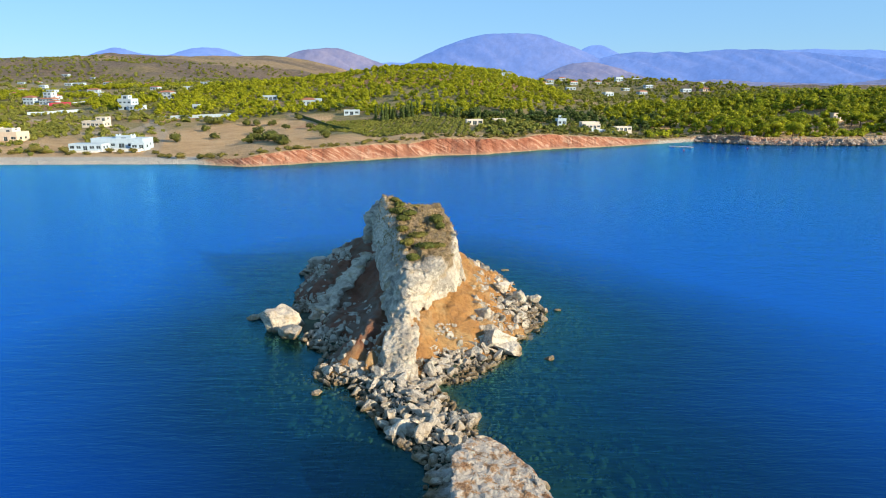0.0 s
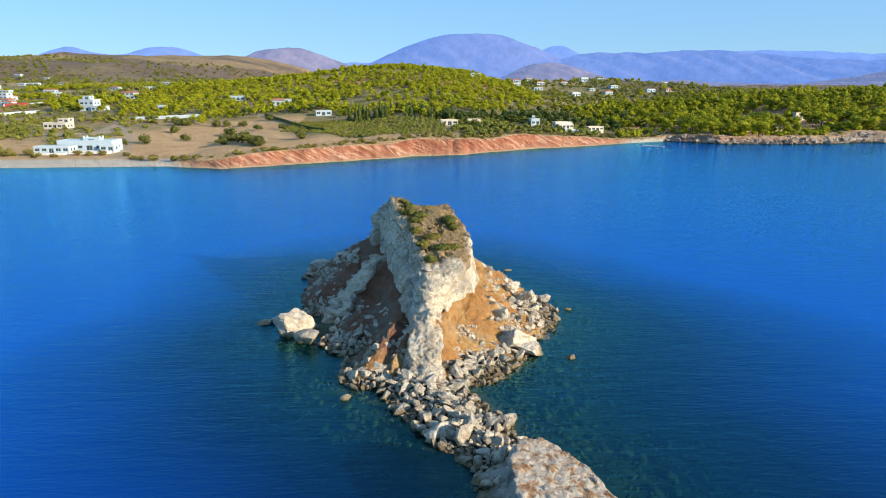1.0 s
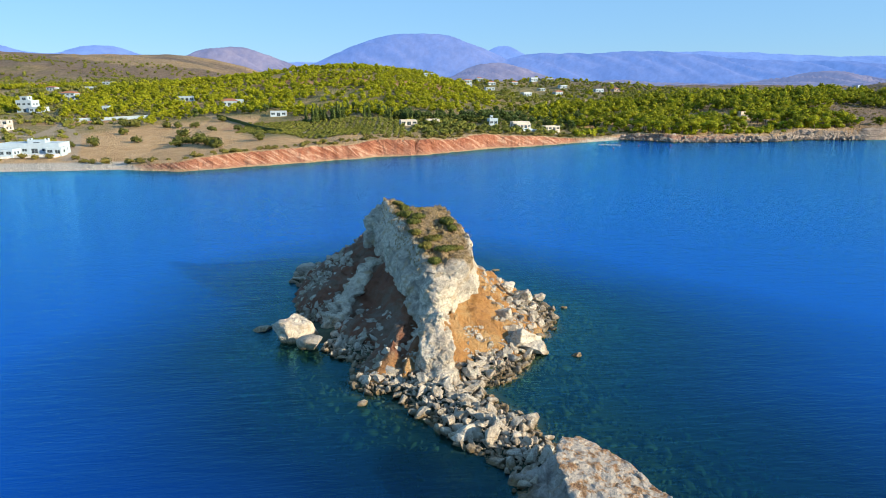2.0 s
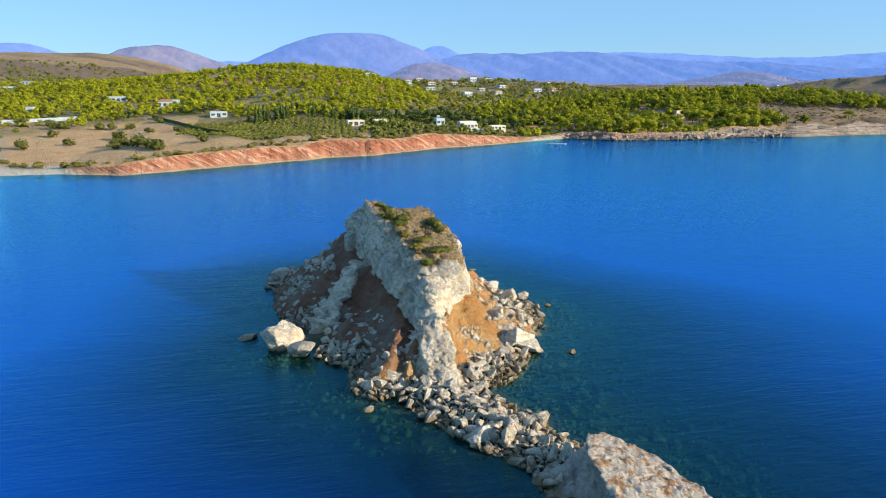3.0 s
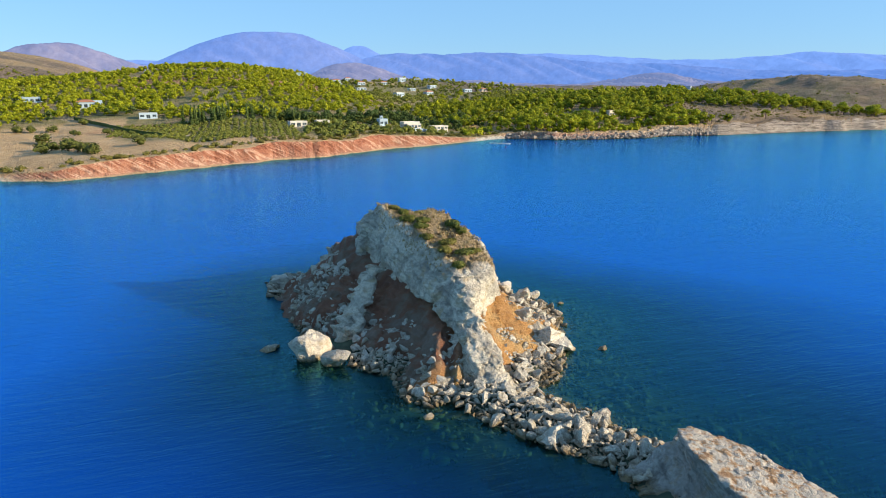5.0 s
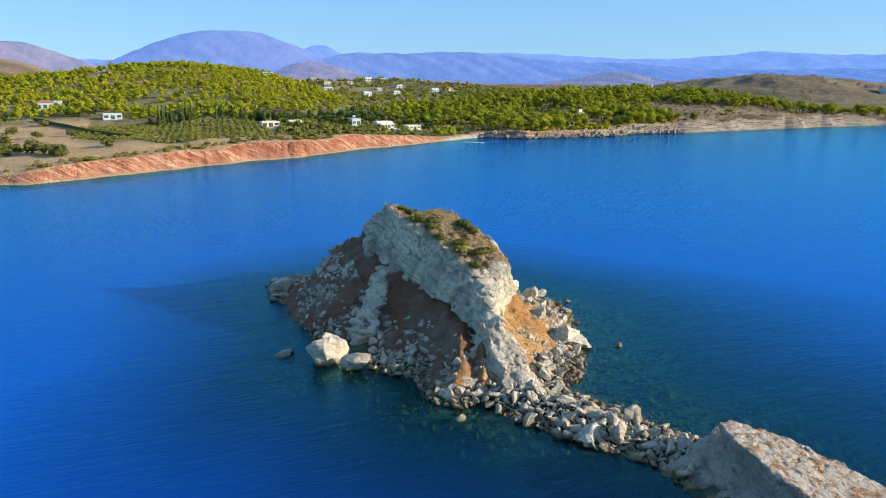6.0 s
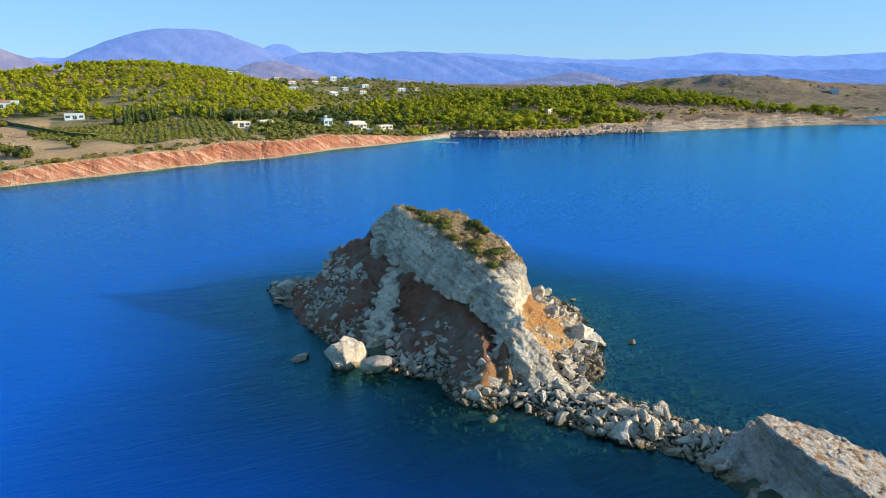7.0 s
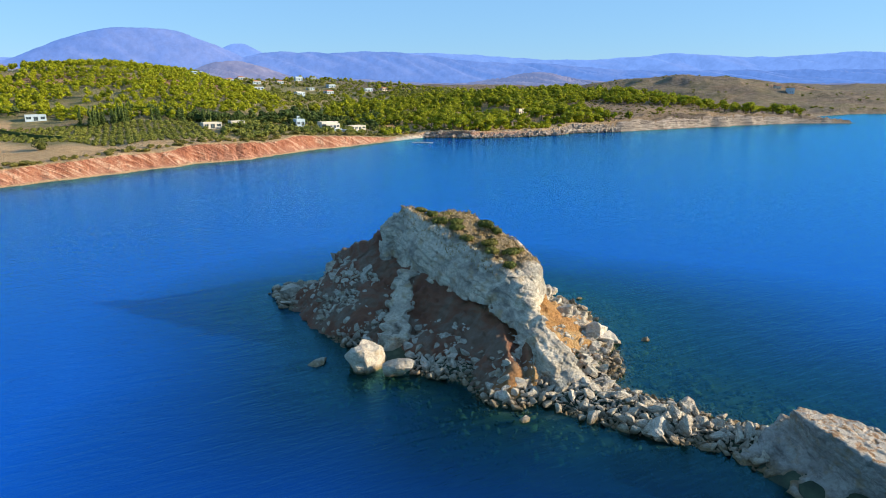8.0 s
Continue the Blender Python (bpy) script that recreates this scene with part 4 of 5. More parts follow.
def crown_shape(rng, blobs, count, size, coarse=False):
    """Leaf tufts over a few clumps: places and three-sided faces."""
    b = np.array(blobs, float)
    weight = (b[:, 3] * b[:, 4]) / (b[:, 3] * b[:, 4]).sum()
    k = rng.choice(len(b), count, p=weight)
    d = rng.normal(size=(count, 3))
    d[:, 2] += 0.35
    d /= np.linalg.norm(d, axis=1)[:, None]
    c = b[k, :3] + d * b[k, 3:6] * rng.uniform(0.72, 1.1, (count, 1))
    n = d + 0.38 * rng.normal(size=(count, 3))
    n /= np.linalg.norm(n, axis=1)[:, None]
    u = np.cross(n, rng.normal(size=(count, 3)))
    u /= np.linalg.norm(u, axis=1)[:, None]
    w = np.cross(n, u)
    s = size * rng.uniform(0.6, 1.35, (count, 1))
    quad = np.stack([c - s * u * 0.6, c - s * w * 0.45, c + s * u * 0.7 + 0.12 * s * n, c + s * w * 0.5], 1).reshape(-1, 3)
    i = np.arange(count)[:, None] * 4
    tri = np.concatenate([i + np.array([0, 1, 2]), i + np.array([0, 2, 3])])
    if coarse:
        quad = np.stack([c - s * u * 0.75 - s * w * 0.45, c + s * u * 0.75 - s * w * 0.4, c + s * w * 0.8 + 0.12 * s * n], 1).reshape(-1, 3)
        tri = np.arange(count * 3).reshape(-1, 3)
    vs, fs = [quad], [tri]
    n0 = len(quad)
    for row in b:
        vs.append(OCT_V * row[3:6] * 0.82 + row[:3])
        fs.append(OCT_F + n0)
        n0 += 6
    return np.concatenate(vs), np.concatenate(fs)


def pine_crown(rng, leaves, size, coarse=False):
    """About 7 m tall: a broad uneven head on a bare lower trunk."""
    blobs = [(0, 0, 4.9, 1.9, 1.8, 1.5)]
    for _ in range(6):
        a, r = rng.uniform(0, 6.28), rng.uniform(1.1, 2.2)
        blobs.append((r * math.cos(a), r * math.sin(a), rng.uniform(1.8, 5.2), rng.uniform(0.9, 1.6), rng.uniform(0.9, 1.6), rng.uniform(0.7, 1.15)))
    return crown_shape(rng, blobs, leaves, size, coarse)


def bush_crown(rng, leaves, size, coarse=False):
    """About 3 m tall and 4 m wide, leafy to the ground."""
    blobs = [(0, 0, 1.3, 1.5, 1.4, 1.3)]
    for _ in range(5):
        a, r = rng.uniform(0, 6.28), rng.uniform(0.7, 1.4)
        blobs.append((r * math.cos(a), r * math.sin(a), rng.uniform(0.7, 1.8), rng.uniform(0.7, 1.1), rng.uniform(0.7, 1.1), rng.uniform(0.6, 1.0)))
    return crown_shape(rng, blobs, leaves, size, coarse)


def cypress_crown(rng, leaves, size):
    blobs = [(rng.uniform(-0.15, 0.15), rng.uniform(-0.15, 0.15), 1.2 + i * 1.25, 1.15 - 0.15 * i, 1.15 - 0.15 * i, 1.3) for i in range(6)]
    return crown_shape(rng, blobs, leaves, size)


def trunk_shape(height, r0, r1, lean, limbs, rng):
    """A tapered, leaning trunk and its limbs."""
    vs, fs, n = [], [], 0

    def tube(points, radii):
        nonlocal n
        ring = 6
        for p, r in zip(points, radii):
            a = np.arange(ring) * 2 * math.pi / ring
            vs.append(np.stack([p[0] + r * np.cos(a), p[1] + r * np.sin(a), np.full(ring, p[2])], 1))
        for k in range(len(points) - 1):
            for j in range(ring):
                a, b = n + k * ring + j, n + k * ring + (j + 1) % ring
                fs.extend([(a, b, b + ring), (a, b + ring, a + ring)])
        n += ring * len(points)
    spine = [(lean * (max(h, 0.0) / height) ** 1.5, 0.1 * math.sin(h), h) for h in np.linspace(-0.4, height, 6)]
    tube(spine, np.linspace(r0, r1, 6))
    for _ in range(limbs):
        h = rng.uniform(0.45, 0.95) * height
        a, r = rng.uniform(0, 6.28), rng.uniform(0.9, 1.9)
        base = (lean * (h / height) ** 1.5, 0, h)
        tube([base, (base[0] + 0.5 * r * math.cos(a), 0.5 * r * math.sin(a), h + 0.35), (base[0] + r * math.cos(a), r * math.sin(a), h + 0.95)], [r1 * 1.1, r1 * 0.7, r1 * 0.3])
    return np.concatenate(vs), np.array(fs)


rng = np.random.default_rng(31)
PINES = [pine_crown(rng, 300, 0.55) for _ in range(6)]
PINES_FAR = [pine_crown(rng, 130, 0.72, True) for _ in range(6)]
BUSHES = [bush_crown(rng, 170, 0.42) for _ in range(6)]
BUSHES_FAR = [bush_crown(rng, 60, 0.6, True) for _ in range(6)]
CYPRESSES = [cypress_crown(rng, 150, 0.5) for _ in range(4)]
TRUNK_PINE = [trunk_shape(4.6, 0.2, 0.1, rng.uniform(-0.5, 0.5), 4, rng) for _ in range(3)]
TRUNK_BUSH = [trunk_shape(1.5, 0.14, 0.07, rng.uniform(-0.2, 0.2), 3, rng) for _ in range(3)]


def tree_kind(name, crown, trunk, leaf, label, category):
    """One tree or bush, of which copies are set out; the first stands where it is told."""
    base = tagged(new(name), label, category)
    put("trunk", mesh_from("trunk", trunk[0], None, trunk[1], shade=True), BARK, base)
    put("crown", mesh_from("crown", *([crown[0]] + [None, crown[1]])), leaf, base)
    return base


def plant(kind, x, y, size, turn, tall=1.0):
    x, y = (float(q) for q in sited(x, y))
    z = float(land(np.array([x]), np.array([y]))[0]) - 0.05
    m = pose(x, y, z, 0, 0, turn) @ Matrix.Diagonal((size, size, size * tall, 1))
    if not kind.get("used"):
        kind["used"] = True
        kind["ob"].matrix_world = m
        return kind["ob"]
    ob = copy_thing(kind["ob"], pose(x, y, z, 0, 0, turn))
    ob.scale = (size, size, size * tall)
    return ob


def kinds(name, crowns, trunks, leaf, label, category, group):
    made = []
    for i, c in enumerate(crowns):
        ob = tree_kind(name, c, trunks[i % len(trunks)], leaf, label, category)
        tagged(ob, group=group)
        made.append({"ob": ob})
    return made


field_bush = kinds("bush", BUSHES, TRUNK_BUSH, FIELD, "rounded olive-green bush on the dry field", "bush", "bushes on the field")
for i, (x, y, s) in enumerate([(-116, 322, 1.25), (-100.5, 290, 1.2), (-114.5, 280, 1.5), (-84.6, 304, 1.5), (-69.6, 262, 1.4), (-60.3, 246.5, 1.5), (-47.6, 264.6, 1.3),
                               (-63.2, 314, 1.1), (-76.3, 319.5, 1.0), (-89, 345, 1.2), (-97.6, 346, 1.2), (-103.5, 346, 1.3), (-79.3, 361, 1.2), (-120, 352.7, 1.7), (-124, 351, 1.4),
                               (-131, 368.6, 1.2), (-145, 372, 1.2), (-81, 277.7, 1.3), (-76, 268, 1.2), (-72, 274, 1.4), (-66, 256, 1.6), (-63, 252, 1.3), (-78, 262, 1.1), (-122, 276, 1.1)]):
    plant(field_bush[i % 6], x, y, s * 1.1, i * 67 % 360, 0.9)
shore_bush = kinds("bush", BUSHES[:4], TRUNK_BUSH, HEATH, "low spreading shrub behind the beach", "bush", "shrubs along the beach")
for i, (x, y, s) in enumerate([(-84, 226, 1.0), (-79, 222, 1.1), (-76, 222.5, 0.9), (-92, 229, 1.2), (-97, 230, 0.9), (-101, 233, 0.8), (-125, 245, 1.1), (-121, 244, 0.9), (-117, 246, 1.0),
                               (-131, 240, 0.8), (-143, 246, 1.3), (-149, 244, 1.2), (-154, 247, 1.5), (-160, 242, 1.0), (-137, 239, 0.8), (-107, 242, 0.8), (-168, 245, 1.1),
                               (-53, 224, 0.8), (-50, 225, 0.9), (-28, 246, 0.8), (-22, 249, 1.0), (-38, 236, 0.7), (8, 262, 0.8), (18, 268, 0.9), (34, 280, 0.9), (44, 287, 1.0)]):
    plant(shore_bush[i % 4], x, y, s, i * 51 % 360, 0.7)


# ---- woods, groves and scrub ----
def woods(name, shapes, leaf, spots, sizes, tall, seed, label):
    """Many trees as one mass."""
    g_ = np.random.default_rng(seed)
    spots = np.stack(sited(spots[:, 0], spots[:, 1]), 1)
    z = land(spots[:, 0], spots[:, 1]) - 0.2
    places = []
    for (x, y), h, s in zip(spots, z, sizes):
        a = g_.uniform(0, 6.28)
        c, n = math.cos(a) * s, math.sin(a) * s
        places.append((int(g_.integers(len(shapes))), np.array([[c, -n, 0], [n, c, 0], [0, 0, s * tall * g_.uniform(0.85, 1.15)]]), (x, y, h)))
    v_, f_ = joined(shapes, places)
    put(name, mesh_from(name, v_, None, f_), leaf, None, label, "trees", "stuff")


def sow(box, step, keep, seed):
    """Spots on a shaken lattice; keep(x, y) gives the chance that one stays."""
    g_ = np.random.default_rng(seed)
    x, y = np.meshgrid(np.arange(box[0], box[1], step), np.arange(box[2], box[3], step))
    x = x.ravel() + g_.uniform(-0.48, 0.48, x.size) * step
    y = y.ravel() + g_.uniform(-0.48, 0.48, y.size) * step
    stay = g_.uniform(size=x.size) < keep(x, y)
    return np.stack([x[stay], y[stay]], 1)


HOUSE_SPOTS = []


def clear_of(x, y):
    """Zero on the field, the grove, the tracks and house plots."""
    k = np.ones(x.shape)
    k *= smooth(0.93, 1.06, np.hypot((x + 80) / 53, (y - 292) / 95))
    k *= 1 - ((x > -62) & (x < 14) & (y < 338))
    for hx, hy, r in HOUSE_SPOTS:
        front = np.hypot(x - hx, (y - hy + r * 0.5) / 1.3)
        k *= smooth(r * 0.5, r * 0.65, front)
    return k


def hill_wood(x, y):
    m = smooth(1.12, 0.92, np.hypot((x + 30) / np.where(x < -30, 165, 118), (y - 520) / 175))
    gaps = smooth(-0.32, -0.02, fbm(x / 22, y / 22, 3.3))
    return m * gaps * clear_of(x, y) * smooth(25, 60, shore(x, y)) * 0.95


def ridge_wood(x, y):
    s_ = shore(x, y)
    m = smooth(1.1, 0.9, np.hypot((x - 235) / 150, (y - 380) / 105)) * smooth(7, 12, s_)
    brown = smooth(235, 260, x) * smooth(455 - 0.16 * x, 440 - 0.16 * x, y - np.clip(x - 300, 0, 200) * 0.0 + 40)
    gaps = smooth(-0.25, 0.05, fbm(x / 17, y / 17, 6.3))
    return m * gaps * (1 - 0.96 * brown) * clear_of(x, y)


def crest_wood(x, y):
    """The pines that run down the spine of the headland."""
    d, t = near_line(x, y, (240, 430), (420, 300))
    return smooth(16, 8, d) * smooth(6, 14, shore(x, y)) * 0.9


def low_scrub(x, y):
    s_ = shore(x, y)
    return smooth(8, 30, s_) * clear_of(x, y) * np.clip(0.42 + 0.9 * fbm(x / 35, y / 35, 15.0), 0.06, 0.9)


# ---- houses ----
def plain_material(name, colour, rough=0.8, vary=0.12, scale=0.6):
    m, t, b = material(name)
    n = noise_tex(t, coords(t), scale, 5, 0.65)
    low = tuple(c * (1 - vary) for c in colour)
    t.links.new(ramp(t, n, [(0.35, low), (0.6, colour)]), b.inputs["Base Color"])
    b.inputs["Roughness"].default_value = rough
    bump(t, b, noise_tex(t, coords(t), 8.0, 3), 0.2, 0.02)
    return m


WHITE = plain_material("white_render", (0.40, 0.49, 0.56), 0.85)
CREAM = plain_material("cream_render", (0.62, 0.50, 0.38), 0.85)
SHELL = plain_material("pale_render", (0.58, 0.53, 0.46), 0.85)
ROOF = plain_material("clay_tiles", (0.42, 0.17, 0.09), 0.85, 0.35, 1.5)
SLAB = plain_material("roof_screed", (0.66, 0.65, 0.62), 0.9, 0.2)
RED = plain_material("red_bougainvillea", (0.36, 0.03, 0.06), 0.8, 0.4, 0.8)
WOOD = plain_material("weathered_wood", (0.28, 0.20, 0.13), 0.8, 0.3, 2.0)


def glass_material():
    m, t, b = material("window_glass")
    n = noise_tex(t, coords(t), 0.7, 2)
    t.links.new(ramp(t, n, [(0.3, (0.02, 0.03, 0.04)), (0.7, (0.07, 0.09, 0.10))]), b.inputs["Base Color"])
    b.inputs["Roughness"].default_value = 0.08
    return m


GLASS = glass_material()


def boxes(parts):
    """One mesh from boxes given as (x0, x1, y0, y1, z0, z1)."""
    bm = bmesh.new()
    for x0, x1, y0, y1, z0, z1 in parts:
        m = Matrix.Translation(((x0 + x1) / 2, (y0 + y1) / 2, (z0 + z1) / 2)) @ Matrix.Diagonal((x1 - x0, y1 - y0, z1 - z0, 1))
        bmesh.ops.create_cube(bm, size=1.0, matrix=m)
    me = bpy.data.meshes.new("part")
    bm.to_mesh(me)
    bm.free()
    return me


def facade(w, h, thick, holes):
    """The pieces of a wall of w by h round its openings (x0, x1, z0, z1)."""
    xs = sorted({0.0, w, *[v for q in holes for v in q[:2]]})
    zs = sorted({0.0, h, *[v for q in holes for v in q[2:]]})
    out = []
    for x0, x1 in zip(xs[:-1], xs[1:]):
        run = None
        for z0, z1 in zip(zs[:-1], zs[1:]):
            cx, cz = (x0 + x1) / 2, (z0 + z1) / 2
            if any(q[0] < cx < q[1] and q[2] < cz < q[3] for q in holes):
                run = None
                continue
            if run is None:
                out.append([x0, x1, 0, thick, z0, z1])
                run = out[-1]
            else:
                run[5] = z1
    return [tuple(q) for q in out]


def wing(parent, x, y, z, w, d, h, storeys, bays, roof, wall_mat, door=True):
    """One block of a house: pierced front and side walls, roof, windows with frames, a door."""
    step = h / storeys
    holes = []
    for k in range(storeys):
        for i in range(bays):
            c = w * (i + 0.5) / bays
            half = min(0.36 * w / bays, 1.1 if i % 3 else 1.5)
            is_door = door and k == 0 and i == bays // 2
            holes.append((c - half, c + half, k * step + (0.05 if is_door else 0.9), k * step + min(step - 0.45, 2.25)))
    front = facade(w, h, 0.3, holes)
    sides = []
    side_holes = []
    for k in range(storeys):
        for c in ((0.3, 0.7) if d > 7 else (0.5,)):
            side_holes.append((c * (d - 0.6) - 0.7, c * (d - 0.6) + 0.7, k * step + 0.9, k * step + 2.1))
    for q in facade(d - 0.6, h, 0.3, side_holes):
        sides.append((w - 0.3, w, 0.3 + q[0], 0.3 + q[1], q[4], q[5]))
        sides.append((0, 0.3, 0.3 + q[0], 0.3 + q[1], q[4], q[5]))
    body = put("wall", boxes(front + sides + [(0, w, d - 0.3, d, 0, h), (0.3, w - 0.3, 0.3, d - 0.3, -1.5, 0.02), (0, w, 0, d, -1.5, -0.003)]), wall_mat, parent)
    body.location = (x, y, z)
    if roof == "tile":
        bm = bmesh.new()
        o, rise = 0.5, min(w, d) * 0.2
        pts = [(-o, -o, h), (w + o, -o, h), (w + o, d + o, h), (-o, d + o, h), (-o, -o, h + 0.18), (w + o, -o, h + 0.18), (w + o, d + o, h + 0.18), (-o, d + o, h + 0.18)]
        if w >= d:
            pts += [(d / 2, d / 2, h + rise + 0.18), (w - d / 2 + 0.02, d / 2, h + rise + 0.18)]
            tops = [(4, 5, 9, 8), (5, 6, 9), (6, 7, 8, 9), (7, 4, 8)]
        else:
            pts += [(w / 2, w / 2, h + rise + 0.18), (w / 2, d - w / 2 + 0.02, h + rise + 0.18)]
            tops = [(4, 5, 8), (5, 6, 9, 8), (6, 7, 9), (7, 4, 8, 9)]
        vs = [bm.verts.new(p) for p in pts]
        for q in tops + [(0, 1, 5, 4), (1, 2, 6, 5), (2, 3, 7, 6), (3, 0, 4, 7), (3, 2, 1, 0)]:
            bm.faces.new([vs[i] for i in q])
        me = bpy.data.meshes.new("roof")
        bm.to_mesh(me)
        bm.free()
        top = put("roof", me, ROOF, parent, "red clay tile roof")
    else:
        rim = 0.35
        top = put("roof", boxes([(0.2, w - 0.2, 0.2, d - 0.2, h + 0.003, h + 0.12), (-0.05, w + 0.05, -0.05, 0.2, h + 0.003, h + rim), (-0.05, w + 0.05, d - 0.2, d + 0.05, h + 0.003, h + rim),
                                (-0.05, 0.2, 0.2, d - 0.2, h + 0.003, h + rim), (w - 0.2, w + 0.05, 0.2, d - 0.2, h + 0.003, h + rim)]), wall_mat, parent, "flat roof with a low parapet")
    top.location = (x, y, z)
    for n, (x0, x1, z0, z1) in enumerate(holes):
        pane = put("window" if z0 % step > 0.5 else "door", boxes([(x0, x1, 0.16, 0.2, z0, z1)]), GLASS, parent, "dark glass")
        pane.location = (x, y, z)
        mid = (x0 + x1) / 2
        put("frame", boxes([(x0, x0 + 0.07, 0.12, 0.158, z0, z1), (x1 - 0.07, x1, 0.12, 0.158, z0, z1), (mid - 0.035, mid + 0.035, 0.12, 0.158, z0, z1), (x0 + 0.07, mid - 0.035, 0.12, 0.158, z1 - 0.08, z1), (mid + 0.035, x1 - 0.07, 0.12, 0.158, z1 - 0.08, z1)]), WHITE, pane)
    for x0, x1, z0, z1 in side_holes:
        for sx in (0.1, w - 0.16):
            pane = put("window", boxes([(sx, sx + 0.06, 0.3 + x0, 0.3 + x1, z0, z1)]), GLASS, parent, "dark glass")
            pane.location = (x, y, z)


def house(name, x, y, turn, label, wings, plot, lift=0.0, size=0.8):
    """A house of one or more wings (x, y, z, w, d, h, storeys, bays, roof, wall material) on the slope."""
    base = tagged(new(name), label, "house", "houses on the coast")
    wx, wy = (float(q) for q in sited(x, y))
    near = land(np.array([wx, wx - 5.0, wx + 5.0]), np.array([wy, wy, wy]))
    base.matrix_world = pose(wx, wy, float(near.max()) + lift, 0, 0, turn) @ Matrix.Diagonal((size, size, size, 1))
    for w in wings:
        wing(base, *w)
    HOUSE_SPOTS.append((x, y, plot))
    return base


villa = house("villa", -129, 250, -3, "large white modern villa with flat roofs above the beach",
              [(-11, 6, 0.9, 27, 11, 4.4, 1, 6, "flat", WHITE), (-18, -2, 0.3, 17, 7.5, 2.9, 1, 5, "flat", WHITE), (11, 3.5, 0.4, 7, 6, 3.0, 1, 2, "flat", WHITE), (0, 10, 5.3, 8, 5, 1.0, 1, 1, "flat", WHITE)], 17, 0.2, 0.74)
put("terrace", boxes([(-1, 17, -1.5, 3.4, -1.2, 0.9), (-19, -2, -5, -2.1, -1.2, 0.35)]), SLAB, villa, "pale paved terrace")
house("house", -206, 438, -12, "white two-storey cubic house among olives", [(-11, 0, 0, 12, 9, 8.2, 2, 3, "flat", WHITE), (0, -2, 0, 11, 7, 3.4, 1, 3, "flat", WHITE), (-8, 1, 8.5, 6, 5, 2.4, 1, 1, "flat", WHITE)], 14)
house("house", -184, 347, -10, "low pale house with a deep veranda", [(-8, 0, 0, 15, 8, 3.4, 1, 5, "flat", SHELL), (0, 3, 3.6, 7, 5, 2.2, 1, 2, "flat", SHELL)], 11)
house("house", -191, 285, -8, "cream house with a flat roof and a bay", [(-10, 0, 0, 18, 9, 4.4, 1, 4, "flat", CREAM), (-6, 2, 4.6, 10, 6, 1.4, 1, 2, "flat", SHELL)], 13)
house("house", -327, 525, -15, "white house with a red tile roof", [(-6, 0, 0, 12, 9, 6.4, 2, 3, "tile", WHITE)], 10)
house("house", -310, 520, -15, "tall white house with stepped red tile roofs", [(-8, 0, 0, 16, 9, 5.2, 2, 4, "tile", WHITE), (-4, 2, 5.4, 9, 7, 5.6, 2, 2, "flat", WHITE), (6, -3, 0, 8, 6, 3.4, 1, 2, "tile", WHITE)], 14)
house("house", -208, 499, -10, "white house with a red tile roof in the trees", [(-6, 0, 0, 12, 8, 5.6, 2, 3, "tile", WHITE)], 10)
house("house", -158, 424, -5, "small white cubic cottage among bushes", [(-2.5, 0, 0, 5, 4, 3.6, 1, 1, "flat", WHITE)], 6)
house("house", -119, 454, -5, "long low white house with a flat roof", [(-7, 0, 0, 14, 7, 3.4, 1, 4, "flat", WHITE)], 10)
house("house", -84, 421, 0, "white house with a shallow red roof", [(-7, 0, 0, 11, 7, 3.6, 1, 3, "tile", WHITE), (3, 1, 0, 5, 5, 4.2, 1, 1, "flat", WHITE)], 10)
house("house", -50.5, 366, 3, "low white house with a flat roof behind the grove", [(-5, 0, 0, 10, 6, 2.9, 1, 3, "flat", WHITE)], 8)
house("house", 16, 308, 4, "long low white bungalow on the cliff", [(-6, 0, 0, 9, 6, 2.5, 1, 3, "flat", SHELL)], 6)
house("house", 27, 315, 4, "white bungalow with a wide flat roof", [(-3.5, 0, 0, 7, 6, 2.7, 1, 2, "flat", SHELL)], 5)
house("house", 58.7, 324, 6, "white house with a chimney behind pines", [(-3, 0, 0, 5, 5, 3.4, 1, 2, "flat", WHITE), (-2.2, 1, 3.7, 1.4, 1.4, 1.4, 1, 1, "flat", WHITE)], 5)
house("house", 72.6, 321, 6, "white seaside house with a columned veranda", [(-6, 0, 0, 10, 6, 3.4, 1, 4, "flat", SHELL), (-5, -3.2, 0, 8.5, 3.2, 2.4, 1, 4, "flat", SHELL)], 7)
house("house", 91, 331, 8, "low white pavilion with dark openings", [(-5.5, 0, 0, 10, 5, 2.4, 1, 4, "flat", SHELL)], 6)
house("house", 213, 350, 12, "cream seaside villa among pines", [(-9, 0, 0, 10, 7, 3.8, 1, 4, "flat", CREAM), (2, 1, 0, 13, 6, 2.8, 1, 5, "flat", SHELL)], 9)
house("house", 52, 545, 0, "white house on the shoulder of the hill", [(-5, 0, 0, 9, 6, 4.4, 2, 2, "flat", WHITE)], 9)
for px_, (hx, hy, w, h, roof, mat) in enumerate([(-658, 1046, 18, 4, "flat", WHITE), (-630, 1040, 13, 4, "tile", WHITE), (-656, 1168, 16, 4.5, "flat", WHITE), (-600, 1150, 12, 4, "flat", WHITE)]):
    house("house", hx, hy, -20, "white house on the far slope", [(-w / 2, 0, 0, w, 8, h * 0.8, 1, 4, roof, mat)], 12)
